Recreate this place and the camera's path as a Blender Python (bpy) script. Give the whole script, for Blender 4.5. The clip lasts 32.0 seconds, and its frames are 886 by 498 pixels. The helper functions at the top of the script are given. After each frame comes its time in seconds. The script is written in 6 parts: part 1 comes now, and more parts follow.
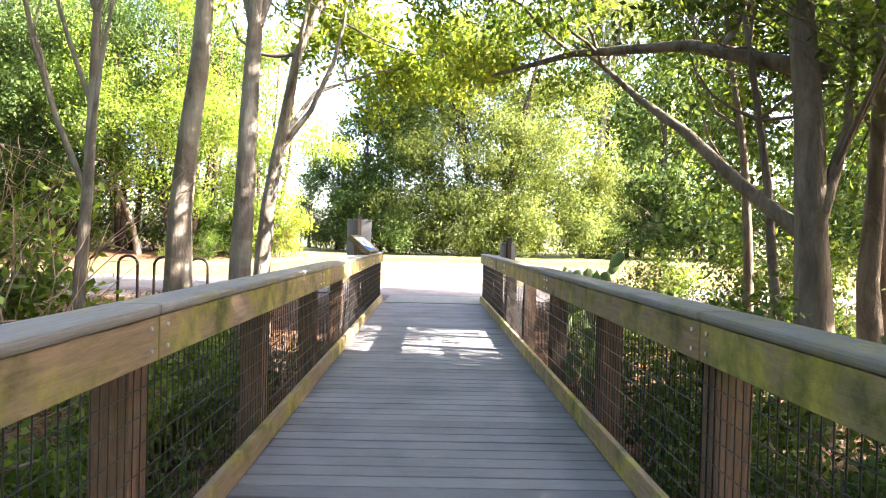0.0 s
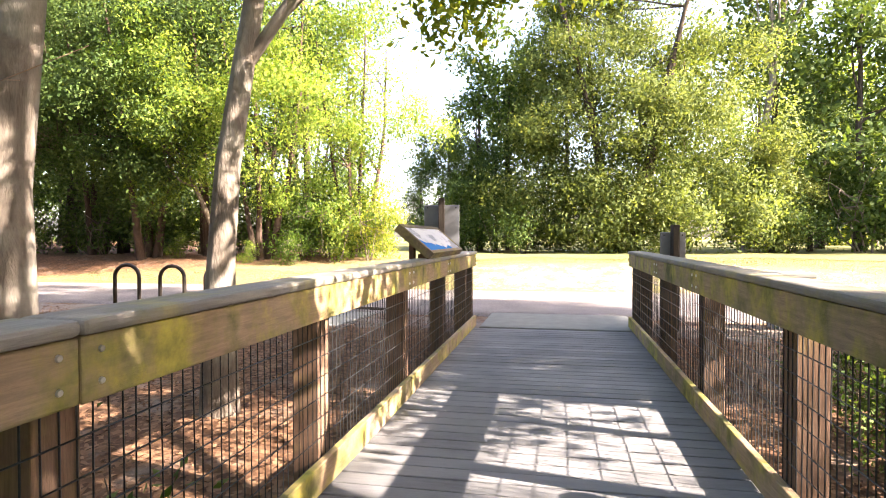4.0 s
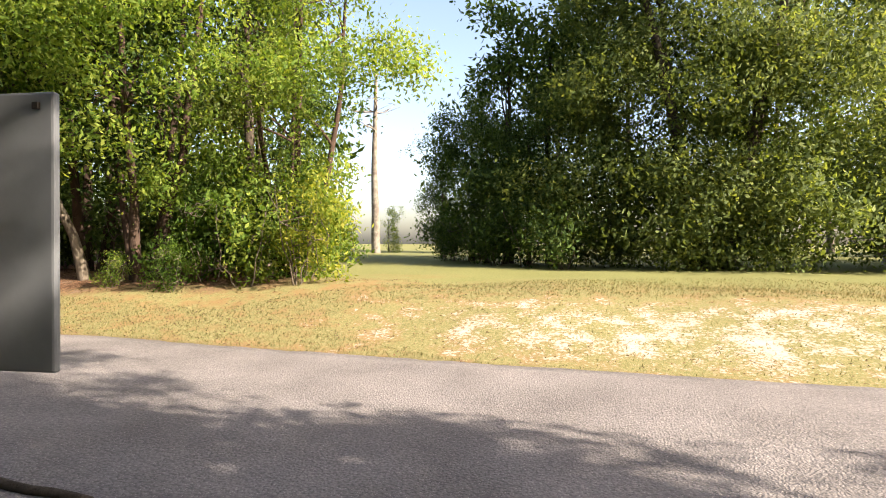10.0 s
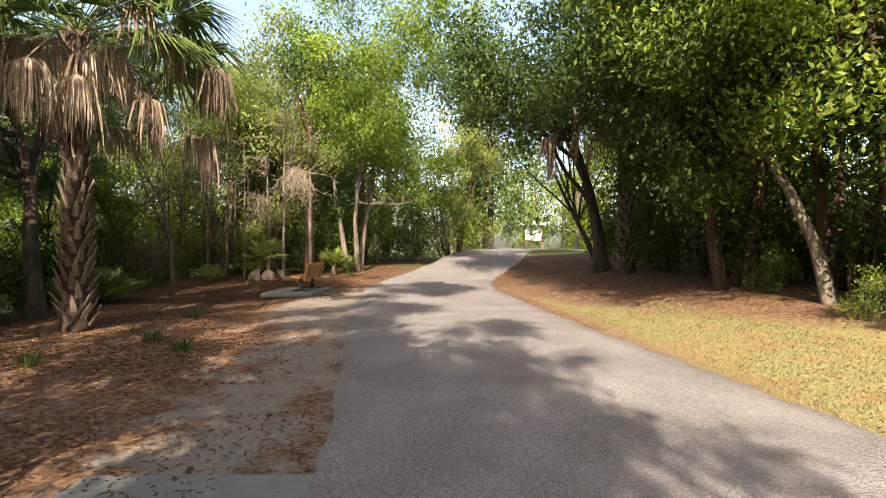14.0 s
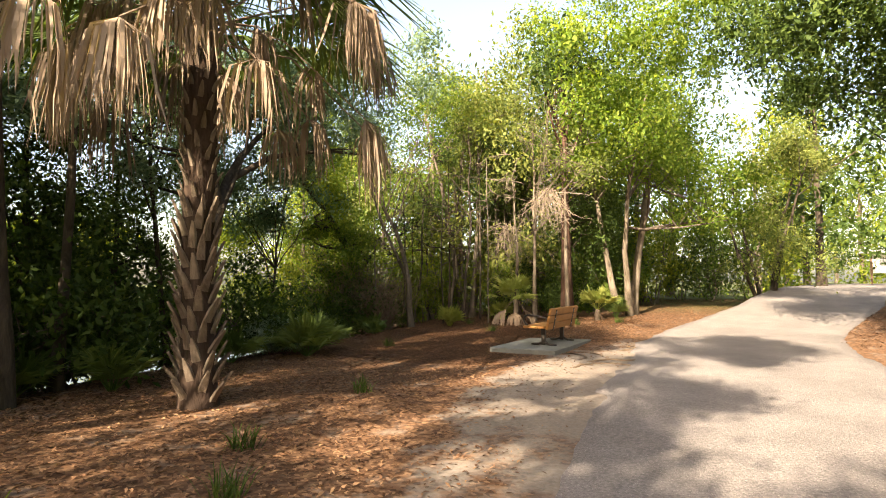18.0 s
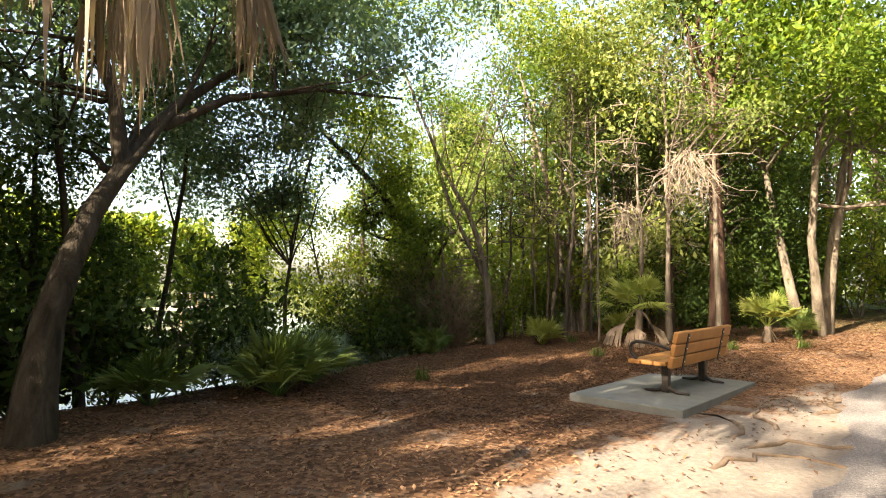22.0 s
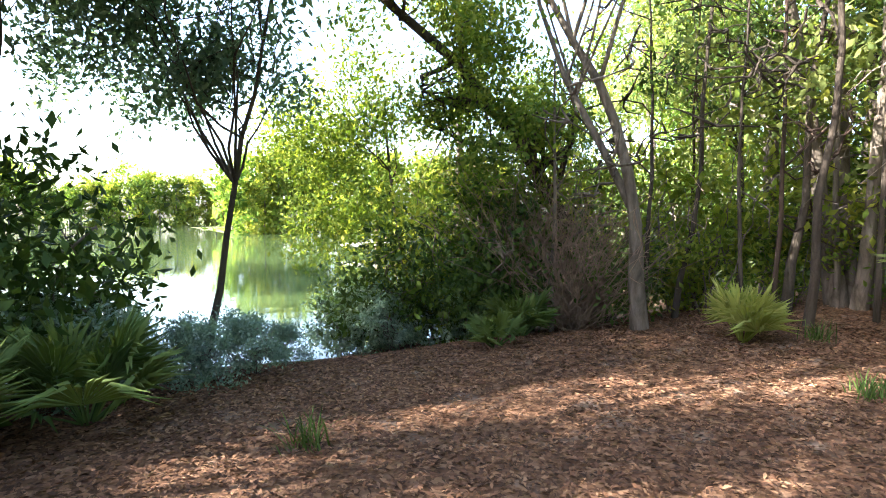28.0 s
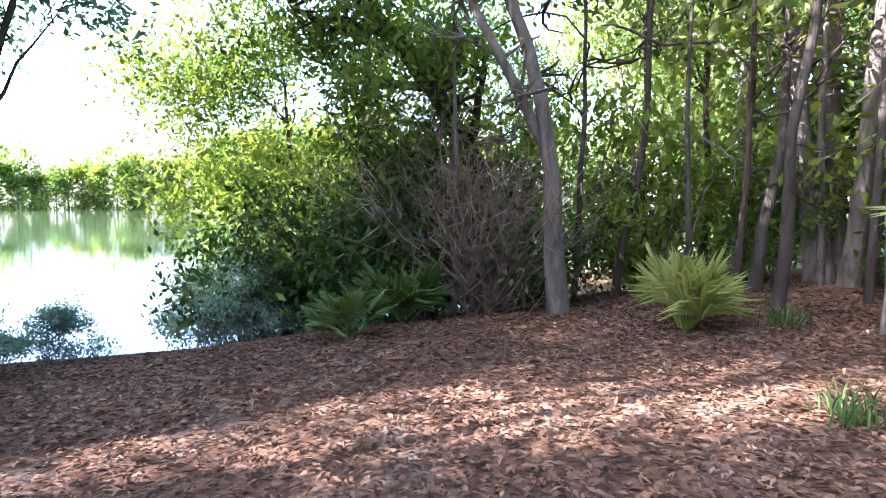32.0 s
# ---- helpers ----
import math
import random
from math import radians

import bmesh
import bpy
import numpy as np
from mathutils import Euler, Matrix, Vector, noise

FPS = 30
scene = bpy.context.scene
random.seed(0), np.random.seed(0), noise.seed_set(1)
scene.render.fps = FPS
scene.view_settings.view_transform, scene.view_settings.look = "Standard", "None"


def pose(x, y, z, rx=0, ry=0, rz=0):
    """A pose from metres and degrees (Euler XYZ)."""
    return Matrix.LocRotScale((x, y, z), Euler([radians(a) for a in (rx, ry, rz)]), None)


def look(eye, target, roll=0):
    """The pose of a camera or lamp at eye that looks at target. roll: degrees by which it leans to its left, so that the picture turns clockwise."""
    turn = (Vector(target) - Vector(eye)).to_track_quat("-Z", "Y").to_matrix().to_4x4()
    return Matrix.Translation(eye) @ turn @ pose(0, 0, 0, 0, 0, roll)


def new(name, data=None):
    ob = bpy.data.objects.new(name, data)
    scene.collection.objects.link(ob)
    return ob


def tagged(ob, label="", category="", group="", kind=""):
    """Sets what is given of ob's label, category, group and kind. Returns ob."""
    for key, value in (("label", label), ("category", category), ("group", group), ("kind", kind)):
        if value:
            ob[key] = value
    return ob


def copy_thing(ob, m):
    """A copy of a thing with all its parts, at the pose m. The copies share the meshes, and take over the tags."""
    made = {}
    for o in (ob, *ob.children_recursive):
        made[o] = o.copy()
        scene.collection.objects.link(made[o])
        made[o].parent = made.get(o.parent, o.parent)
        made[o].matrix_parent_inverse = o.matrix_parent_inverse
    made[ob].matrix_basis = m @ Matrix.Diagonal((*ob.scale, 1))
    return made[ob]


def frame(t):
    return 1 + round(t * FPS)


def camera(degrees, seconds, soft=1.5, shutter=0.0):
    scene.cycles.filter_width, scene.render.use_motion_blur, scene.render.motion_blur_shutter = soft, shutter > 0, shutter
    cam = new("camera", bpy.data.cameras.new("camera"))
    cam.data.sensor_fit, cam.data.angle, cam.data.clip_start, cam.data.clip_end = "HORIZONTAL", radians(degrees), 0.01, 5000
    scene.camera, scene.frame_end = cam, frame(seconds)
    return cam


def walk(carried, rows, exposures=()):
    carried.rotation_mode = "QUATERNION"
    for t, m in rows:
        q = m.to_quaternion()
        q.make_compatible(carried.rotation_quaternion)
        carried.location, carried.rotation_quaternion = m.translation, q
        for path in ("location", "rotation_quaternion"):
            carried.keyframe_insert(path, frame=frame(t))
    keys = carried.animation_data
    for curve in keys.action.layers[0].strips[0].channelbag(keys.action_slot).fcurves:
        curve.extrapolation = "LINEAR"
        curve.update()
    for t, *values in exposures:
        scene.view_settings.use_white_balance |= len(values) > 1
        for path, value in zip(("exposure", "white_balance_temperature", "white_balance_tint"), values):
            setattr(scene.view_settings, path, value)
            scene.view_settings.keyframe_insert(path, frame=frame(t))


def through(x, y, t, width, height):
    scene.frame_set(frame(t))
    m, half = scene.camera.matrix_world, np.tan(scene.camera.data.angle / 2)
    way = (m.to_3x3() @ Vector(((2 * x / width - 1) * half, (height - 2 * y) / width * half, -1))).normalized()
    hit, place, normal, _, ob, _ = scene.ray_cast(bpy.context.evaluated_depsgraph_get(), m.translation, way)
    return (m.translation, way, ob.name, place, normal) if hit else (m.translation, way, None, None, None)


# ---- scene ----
cam = camera(75.5, 32.0, 1.0)
EXPOSURES = [(0.0, 3.9, 6500, 21), (3.0, 3.55, 6700, 23), (5.5, 3.15, 7000, 24), (8.0, 2.7, 7000, 22), (9.0, 2.5, 6800, 18), (10.5, 1.75, 7000, 16), (13.0, 1.65, 7100, 16), (15.5, 2.42, 7000, 12), (18.0, 2.45, 8000, 15), (23.0, 2.75, 7300, 12), (26.0, 3.15, 6300, 11), (29.0, 3.8, 5700, 18), (32.0, 3.95, 5100, 24)]
PATH = [
    (0, (0.000, 0.000, 1.400), (0.000, 2.000, 1.372), 1.5),
    (0.5, (0.000, 0.240, 1.370), (-0.080, 2.237, 1.304), 0.8),
    (1, (0.090, 0.630, 1.370), (-0.056, 2.623, 1.283), 0.4),
    (1.5, (0.060, 1.170, 1.340), (-0.145, 3.157, 1.239), 0.2),
    (2, (0.090, 1.770, 1.340), (-0.122, 3.757, 1.263), 0.2),
    (2.5, (0.060, 2.370, 1.370), (-0.201, 4.352, 1.307), 0.1),
    (3, (0.030, 2.970, 1.340), (-0.338, 4.935, 1.274), 0.0),
    (3.5, (0.030, 3.540, 1.340), (-0.369, 5.499, 1.288), -0.1),
    (5.5, (0.120, 5.970, 1.310), (-0.511, 7.868, 1.303), -0.1),
    (6, (0.060, 6.600, 1.310), (-0.611, 8.484, 1.317), -0.1),
    (6.5, (0.090, 7.200, 1.340), (-0.587, 9.082, 1.347), -0.1),
    (7, (0.030, 7.830, 1.370), (-0.651, 9.711, 1.380), -0.1),
    (7.5, (0.060, 8.430, 1.370), (-0.585, 10.323, 1.367), 0.0),
    (8, (0.000, 9.060, 1.370), (-0.605, 10.966, 1.349), -0.1),
    (8.5, (0.030, 9.660, 1.370), (-0.538, 11.577, 1.346), 0.0),
    (9, (0.000, 10.230, 1.370), (-0.534, 12.157, 1.346), 0.0),
    (9.5, (0.000, 10.800, 1.400), (-0.571, 12.716, 1.365), 0.1),
    (10, (-0.060, 11.310, 1.400), (-0.685, 13.210, 1.383), 0.1),
    (10.5, (-0.120, 11.880, 1.430), (-0.879, 13.730, 1.430), 0.1),
    (11, (-0.210, 12.390, 1.430), (-1.143, 14.159, 1.447), 0.1),
    (11.5, (-0.420, 12.900, 1.460), (-1.596, 14.518, 1.481), 0.2),
    (12, (-0.660, 13.290, 1.460), (-2.081, 14.697, 1.488), 0.2),
    (12.5, (-1.080, 13.590, 1.460), (-2.740, 14.705, 1.477), 0.2),
    (13, (-1.500, 13.770, 1.490), (-3.342, 14.548, 1.487), 0.2),
    (13.5, (-2.070, 13.800, 1.490), (-4.023, 14.233, 1.480), 0.1),
    (14, (-2.610, 13.860, 1.490), (-4.606, 13.993, 1.483), 0.1),
    (14.5, (-3.180, 13.830, 1.490), (-5.178, 13.739, 1.487), 0.0),
    (15, (-3.720, 13.890, 1.520), (-5.698, 13.594, 1.523), 0.0),
    (15.5, (-4.290, 13.860, 1.520), (-6.240, 13.417, 1.544), 0.0),
    (17.5, (-6.600, 13.860, 1.550), (-8.450, 13.109, 1.665), -0.3),
    (18, (-7.230, 13.860, 1.550), (-9.058, 13.058, 1.669), -0.2),
    (18.5, (-7.800, 13.860, 1.550), (-9.606, 13.010, 1.672), -0.1),
    (19, (-8.430, 13.770, 1.550), (-10.204, 12.855, 1.676), 0.0),
    (19.5, (-9.030, 13.740, 1.580), (-10.775, 12.769, 1.692), 0.0),
    (20, (-9.630, 13.620, 1.580), (-11.340, 12.588, 1.681), 0.1),
    (20.5, (-10.200, 13.530, 1.580), (-11.869, 12.433, 1.681), 0.1),
    (21, (-10.770, 13.410, 1.580), (-12.406, 12.264, 1.685), 0.1),
    (21.5, (-11.370, 13.320, 1.580), (-12.963, 12.115, 1.688), 0.2),
    (22, (-11.940, 13.170, 1.580), (-13.509, 11.935, 1.702), 0.2),
    (22.5, (-12.540, 13.050, 1.580), (-14.087, 11.788, 1.699), 0.3),
    (23, (-13.110, 12.930, 1.580), (-14.675, 11.690, 1.692), 0.3),
    (23.5, (-13.770, 12.870, 1.580), (-15.377, 11.681, 1.643), 0.4),
    (24, (-14.370, 12.840, 1.580), (-16.045, 11.748, 1.590), 0.3),
    (24.5, (-15.030, 12.840, 1.550), (-16.711, 11.757, 1.512), 0.4),
    (25, (-15.540, 12.870, 1.580), (-17.188, 11.738, 1.521), 0.5),
    (25.5, (-16.050, 12.750, 1.580), (-17.574, 11.457, 1.503), 0.7),
    (26, (-16.440, 12.570, 1.580), (-17.790, 11.097, 1.493), 0.8),
    (26.5, (-16.770, 12.240, 1.550), (-17.916, 10.604, 1.452), 0.9),
    (27.2, (-17.170, 11.750, 1.550), (-18.153, 10.012, 1.445), 0.6),
    (28, (-17.750, 11.000, 1.540), (-18.641, 9.213, 1.435), 0.3),
    (28.5, (-18.100, 10.620, 1.530), (-18.982, 8.828, 1.429), 0.1),
    (29, (-18.404, 10.334, 1.513), (-19.388, 8.596, 1.412), 0.0),
    (29.5, (-18.728, 10.171, 1.515), (-19.816, 8.496, 1.403), 0.0),
    (30, (-19.021, 10.147, 1.580), (-20.245, 8.569, 1.472), -0.2),
    (30.5, (-19.312, 10.124, 1.567), (-20.536, 8.546, 1.448), -0.2),
    (31, (-19.532, 10.090, 1.551), (-20.613, 8.413, 1.418), -0.1),
    (31.5, (-19.650, 10.120, 1.461), (-20.620, 8.377, 1.311), 0.1),
    (32, (-19.692, 10.104, 1.232), (-20.581, 8.320, 1.068), 0.1),
]
walk(cam, [(t, look(eye, target, roll)) for t, eye, target, roll in PATH], EXPOSURES)


# ---- world and sun ----
SUN = Vector((1.0, -0.15, 0.586)).normalized()
world = bpy.data.worlds.new("world")
scene.world = world
world.use_nodes = True
wn = world.node_tree
sky = wn.nodes.new("ShaderNodeTexSky")
sky.sky_type, sky.sun_disc = "NISHITA", False
sky.sun_elevation = math.asin(SUN.z)
sky.sun_rotation = math.atan2(SUN.x, SUN.y)
sky.dust_density = 3.0
sky.air_density = 1.0
sky.ozone_density = 0.6
wn.links.new(sky.outputs[0], wn.nodes["Background"].inputs[0])
wn.nodes["Background"].inputs[1].default_value = 0.11
sun_data = bpy.data.lights.new("sun", "SUN")
sun_data.energy, sun_data.angle, sun_data.color = 5.0, radians(0.45), (1.0, 0.93, 0.80)
sun = new("sun", sun_data)
sun.matrix_world = look(SUN * 60, (0, 0, 0))


# ---- materials ----
def mat(name, rough=0.8, spec=0.3):
    m = bpy.data.materials.new(name)
    m.use_nodes = True
    b = m.node_tree.nodes["Principled BSDF"]
    b.inputs["Roughness"].default_value = rough
    b.inputs["Specular IOR Level"].default_value = spec
    return m, m.node_tree, b


def node(nt, kind, **values):
    n = nt.nodes.new(kind)
    for k, v in values.items():
        n.inputs[k].default_value = v
    return n


def ramp(nt, source, stops):
    r = nt.nodes.new("ShaderNodeValToRGB")
    e = r.color_ramp.elements
    while len(e) < len(stops):
        e.new(0.5)
    for el, (p, c) in zip(e, stops):
        el.position, el.color = p, (*c, 1) if len(c) == 3 else c
    nt.links.new(source, r.inputs[0])
    return r.outputs[0]


def coords(nt, scale=(1, 1, 1), kind="Object"):
    tc = nt.nodes.new("ShaderNodeTexCoord")
    mp = nt.nodes.new("ShaderNodeMapping")
    mp.inputs["Scale"].default_value = scale
    nt.links.new(tc.outputs[kind], mp.inputs[0])
    return mp.outputs[0]


def world_coords(nt, scale=(1, 1, 1)):
    geo = nt.nodes.new("ShaderNodeNewGeometry")
    mp = nt.nodes.new("ShaderNodeMapping")
    mp.inputs["Scale"].default_value = scale
    nt.links.new(geo.outputs["Position"], mp.inputs[0])
    return mp.outputs[0]


def noise_tex(nt, vec, scale, detail=6, rough=0.6, distort=0.0):
    n = node(nt, "ShaderNodeTexNoise", Scale=scale, Detail=detail, Roughness=rough, Distortion=distort)
    nt.links.new(vec, n.inputs["Vector"])
    return n.outputs["Fac"]


def mix(nt, fac, a, b, blend="MIX"):
    m = nt.nodes.new("ShaderNodeMix")
    m.data_type, m.blend_type = "RGBA", blend
    for sock, v in ((m.inputs[0], fac), (m.inputs[6], a), (m.inputs[7], b)):
        if isinstance(v, (int, float)):
            sock.default_value = v
        elif isinstance(v, tuple):
            sock.default_value = (*v, 1)
        else:
            nt.links.new(v, sock)
    return m.outputs[2]


def math_node(nt, op, a, b=0.0):
    m = nt.nodes.new("ShaderNodeMath")
    m.operation = op
    for sock, v in zip(m.inputs, (a, b)):
        if isinstance(v, (int, float)):
            sock.default_value = v
        else:
            nt.links.new(v, sock)
    return m.outputs[0]


def bump(nt, bsdf, height, strength=0.4, distance=0.01):
    b = node(nt, "ShaderNodeBump", Strength=strength, Distance=distance)
    nt.links.new(height, b.inputs["Height"])
    nt.links.new(b.outputs[0], bsdf.inputs["Normal"])


def leaf_material(name, dark, mid, light, through=0.5, rough=0.45):
    """Leaves: colour differs from leaf to leaf and from tree to tree; light passes through."""
    m, nt, b = mat(name, max(rough, 0.6), 0.12)
    if mid[1] > mid[0]:
        dark, mid, light = ((r * 1.03, g, bl) for r, g, bl in (dark, mid, light))
    geo = nt.nodes.new("ShaderNodeNewGeometry")
    info = nt.nodes.new("ShaderNodeObjectInfo")
    big = noise_tex(nt, world_coords(nt), 0.55, 3)
    v = math_node(nt, "ADD", math_node(nt, "MULTIPLY", geo.outputs["Random Per Island"], 0.55), math_node(nt, "MULTIPLY", big, 0.45))
    v = math_node(nt, "ADD", v, math_node(nt, "MULTIPLY", math_node(nt, "SUBTRACT", info.outputs["Random"], 0.5), 0.25))
    col = ramp(nt, v, [(0.12, dark), (0.5, mid), (0.88, light)])
    nt.links.new(col, b.inputs["Base Color"])
    tr = nt.nodes.new("ShaderNodeBsdfTranslucent")
    warm = mix(nt, 1.0, col, (1.45, 1.35, 0.6), "MULTIPLY")
    nt.links.new(warm, tr.inputs["Color"])
    mx = node(nt, "ShaderNodeMixShader", Fac=through)
    nt.links.new(b.outputs[0], mx.inputs[1])
    nt.links.new(tr.outputs[0], mx.inputs[2])
    nt.links.new(mx.outputs[0], nt.nodes["Material Output"].inputs[0])
    return m


def wood_material(name, dark, light, lichen=0.0, grey=0.0, axis=(1, 1, 1), rough=0.85):
    m, nt, b = mat(name, rough, 0.2)
    info = nt.nodes.new("ShaderNodeObjectInfo")
    vec = coords(nt, axis)
    off = nt.nodes.new("ShaderNodeVectorMath")
    off.operation = "ADD"
    nt.links.new(vec, off.inputs[0])
    cx = nt.nodes.new("ShaderNodeCombineXYZ")
    nt.links.new(math_node(nt, "MULTIPLY", info.outputs["Random"], 37.0), cx.inputs[0])
    nt.links.new(math_node(nt, "MULTIPLY", info.outputs["Random"], 11.0), cx.inputs[2])
    nt.links.new(cx.outputs[0], off.inputs[1])
    grain = noise_tex(nt, off.outputs[0], 9, 8, 0.7, 0.6)
    fine = noise_tex(nt, off.outputs[0], 45, 4, 0.6)
    stain = noise_tex(nt, world_coords(nt), 1.7, 5, 0.6)
    col = ramp(nt, grain, [(0.3, dark), (0.7, light)])
    if grey:
        col = mix(nt, math_node(nt, "MULTIPLY", ramp(nt, stain, [(0.3, (0, 0, 0)), (0.6, (1, 1, 1))]), grey), col, (0.20, 0.205, 0.21))
    col = mix(nt, math_node(nt, "MULTIPLY", fine, 0.35), col, (0.10, 0.08, 0.06))
    if lichen:
        lm = noise_tex(nt, world_coords(nt), 3.1, 6, 0.65)
        lmask = ramp(nt, lm, [(0.46 - 0.1 * (lichen - 0.5), (0, 0, 0)), (0.60, (1, 1, 1))])
        tone = ramp(nt, noise_tex(nt, world_coords(nt), 5, 5, 0.65), [(0.36, (0.075, 0.08, 0.024)), (0.5, (0.20, 0.185, 0.045)), (0.66, (0.39, 0.33, 0.06))])
        col = mix(nt, math_node(nt, "MULTIPLY", lmask, lichen), col, tone)
    tint = math_node(nt, "ADD", math_node(nt, "MULTIPLY", info.outputs["Random"], 0.3), 0.85)
    hsv = nt.nodes.new("ShaderNodeHueSaturation")
    nt.links.new(col, hsv.inputs["Color"])
    nt.links.new(tint, hsv.inputs["Value"])
    nt.links.new(hsv.outputs[0], b.inputs["Base Color"])
    bump(nt, b, math_node(nt, "ADD", grain, math_node(nt, "MULTIPLY", fine, 0.4)), 0.5, 0.006)
    return m


def bark_material(name, dark, light, scale=6.0, pale=None):
    m, nt, b = mat(name, 0.95, 0.1)
    vec = world_coords(nt, (1, 1, 0.3))
    n1 = noise_tex(nt, vec, scale, 8, 0.7, 0.8)
    n2 = noise_tex(nt, vec, scale * 6, 4, 0.6)
    col = ramp(nt, n1, [(0.33, dark), (0.68, light)])
    if pale:
        pm = ramp(nt, noise_tex(nt, world_coords(nt), 2.3, 4), [(0.45, (0, 0, 0)), (0.62, (1, 1, 1))])
        col = mix(nt, math_node(nt, "MULTIPLY", pm, 0.75), col, pale)
    col = mix(nt, math_node(nt, "MULTIPLY", n2, 0.4), col, tuple(c * 0.4 for c in dark))
    nt.links.new(col, b.inputs["Base Color"])
    bump(nt, b, math_node(nt, "ADD", n1, math_node(nt, "MULTIPLY", n2, 0.5)), 0.9, 0.03)
    return m


def plain(name, col, rough=0.7, metal=0.0, var=0.25, scale=12.0, bmp=0.25):
    m, nt, b = mat(name, rough, 0.35)
    b.inputs["Metallic"].default_value = metal
    n1 = noise_tex(nt, coords(nt), scale, 6, 0.65)
    c = ramp(nt, n1, [(0.3, tuple(v * (1 - var) for v in col)), (0.7, tuple(min(1, v * (1 + var)) for v in col))])
    nt.links.new(c, b.inputs["Base Color"])
    bump(nt, b, n1, bmp, 0.004)
    return m


M_LEAF = leaf_material("leaf_green", (0.035, 0.075, 0.014), (0.085, 0.15, 0.025), (0.20, 0.25, 0.045))
M_LEAF_YELLOW = leaf_material("leaf_yellow_green", (0.06, 0.11, 0.015), (0.15, 0.21, 0.03), (0.32, 0.33, 0.06), 0.55)
# lighter copy of the green leaf: sunlight on the crowns put into its colour
M_LEAF_LIT = leaf_material("leaf_sunlit", (0.05, 0.11, 0.018), (0.13, 0.21, 0.035), (0.27, 0.33, 0.07), 0.55)
M_LEAF_DARK = leaf_material("leaf_dark", (0.022, 0.045, 0.012), (0.05, 0.09, 0.022), (0.11, 0.16, 0.04), 0.35)
M_LEAF_OLIVE = leaf_material("leaf_olive", (0.055, 0.085, 0.026), (0.13, 0.175, 0.05), (0.26, 0.29, 0.09), 0.45)
# bluish haze and sun along the lake bank, mixed into the leaf colour
M_LEAF_BLUE_HAZE = leaf_material("leaf_blue_haze", (0.05, 0.10, 0.07), (0.115, 0.19, 0.13), (0.23, 0.33, 0.22), 0.45)
# blue-green paled to silver: the glare of the sky is put into the leaf
M_LEAF_GLARE = leaf_material("leaf_blue_glare", (0.10, 0.17, 0.14), (0.20, 0.30, 0.25), (0.36, 0.46, 0.40), 0.45)
M_PALM = leaf_material("palm_green", (0.03, 0.06, 0.02), (0.07, 0.12, 0.035), (0.17, 0.22, 0.06), 0.3, 0.4)
M_PALMETTO = leaf_material("palmetto_green", (0.08, 0.13, 0.03), (0.19, 0.25, 0.06), (0.36, 0.38, 0.12), 0.35, 0.4)
M_DEAD = leaf_material("dead_frond", (0.07, 0.048, 0.036), (0.165, 0.12, 0.088), (0.33, 0.255, 0.19), 0.15, 0.8)
M_LITTER = leaf_material("leaf_litter", (0.045, 0.025, 0.016), (0.135, 0.068, 0.037), (0.36, 0.22, 0.125), 0.05, 0.8)
M_GRASS = leaf_material("grass_blade", (0.10, 0.10, 0.042), (0.20, 0.178, 0.085), (0.33, 0.285, 0.15), 0.2, 0.8)
M_TWIG = plain("dead_twig", (0.20, 0.135, 0.09), 0.9, 0, 0.4, 8)
M_BARK = bark_material("bark_grey", (0.07, 0.055, 0.04), (0.24, 0.20, 0.155))
M_BARK_PALE = bark_material("bark_pale", (0.10, 0.082, 0.064), (0.25, 0.215, 0.175), 5, (0.31, 0.29, 0.24))
M_BARK_RED = bark_material("bark_pine", (0.03, 0.018, 0.014), (0.125, 0.072, 0.052), 4)
M_BARK_BROWN = bark_material("bark_brown", (0.03, 0.021, 0.016), (0.105, 0.07, 0.052), 5)
M_BARK_DARK = bark_material("bark_dark", (0.03, 0.024, 0.018), (0.11, 0.088, 0.066))
M_BOOT = bark_material("palm_boot", (0.085, 0.06, 0.045), (0.30, 0.24, 0.18), 5)
M_RAIL = wood_material("rail_wood", (0.17, 0.11, 0.06), (0.38, 0.26, 0.15), 0.95, 0.2, (6, 0.5, 6))
M_CAP = wood_material("cap_wood", (0.16, 0.145, 0.12), (0.30, 0.275, 0.24), 0.35, 0.6, (6, 0.5, 6))
M_POST = wood_material("post_wood", (0.085, 0.045, 0.028), (0.24, 0.14, 0.085), 0.15, 0.1, (6, 6, 0.5))
M_DECK = wood_material("deck_wood", (0.088, 0.092, 0.096), (0.168, 0.175, 0.182), 0.0, 0.8, (0.5, 7, 6))
M_WIRE = plain("black_wire", (0.012, 0.012, 0.012), 0.5, 0.0, 0.3)
M_STEEL = plain("dark_steel", (0.03, 0.024, 0.02), 0.45, 0.3, 0.4)
M_SLAT = plain("tan_plastic_lumber", (0.36, 0.165, 0.05), 0.55, 0, 0.14, 5, 0.12)
M_BOLT = plain("bolt_steel", (0.6, 0.6, 0.6), 0.3, 1.0, 0.1)
M_CONC = plain("concrete", (0.155, 0.158, 0.143), 0.9, 0, 0.16, 5, 0.3)
M_PANEL_BACK = plain("grey_panel", (0.16, 0.168, 0.176), 0.6, 0, 0.12, 6)
M_WHITE = plain("white_paint", (0.75, 0.75, 0.72), 0.6, 0, 0.08)
M_CACTUS = plain("cactus_green", (0.11, 0.17, 0.05), 0.5, 0, 0.3, 9)
M_ROCK = plain("root_brown", (0.13, 0.09, 0.06), 0.9, 0, 0.35, 8)


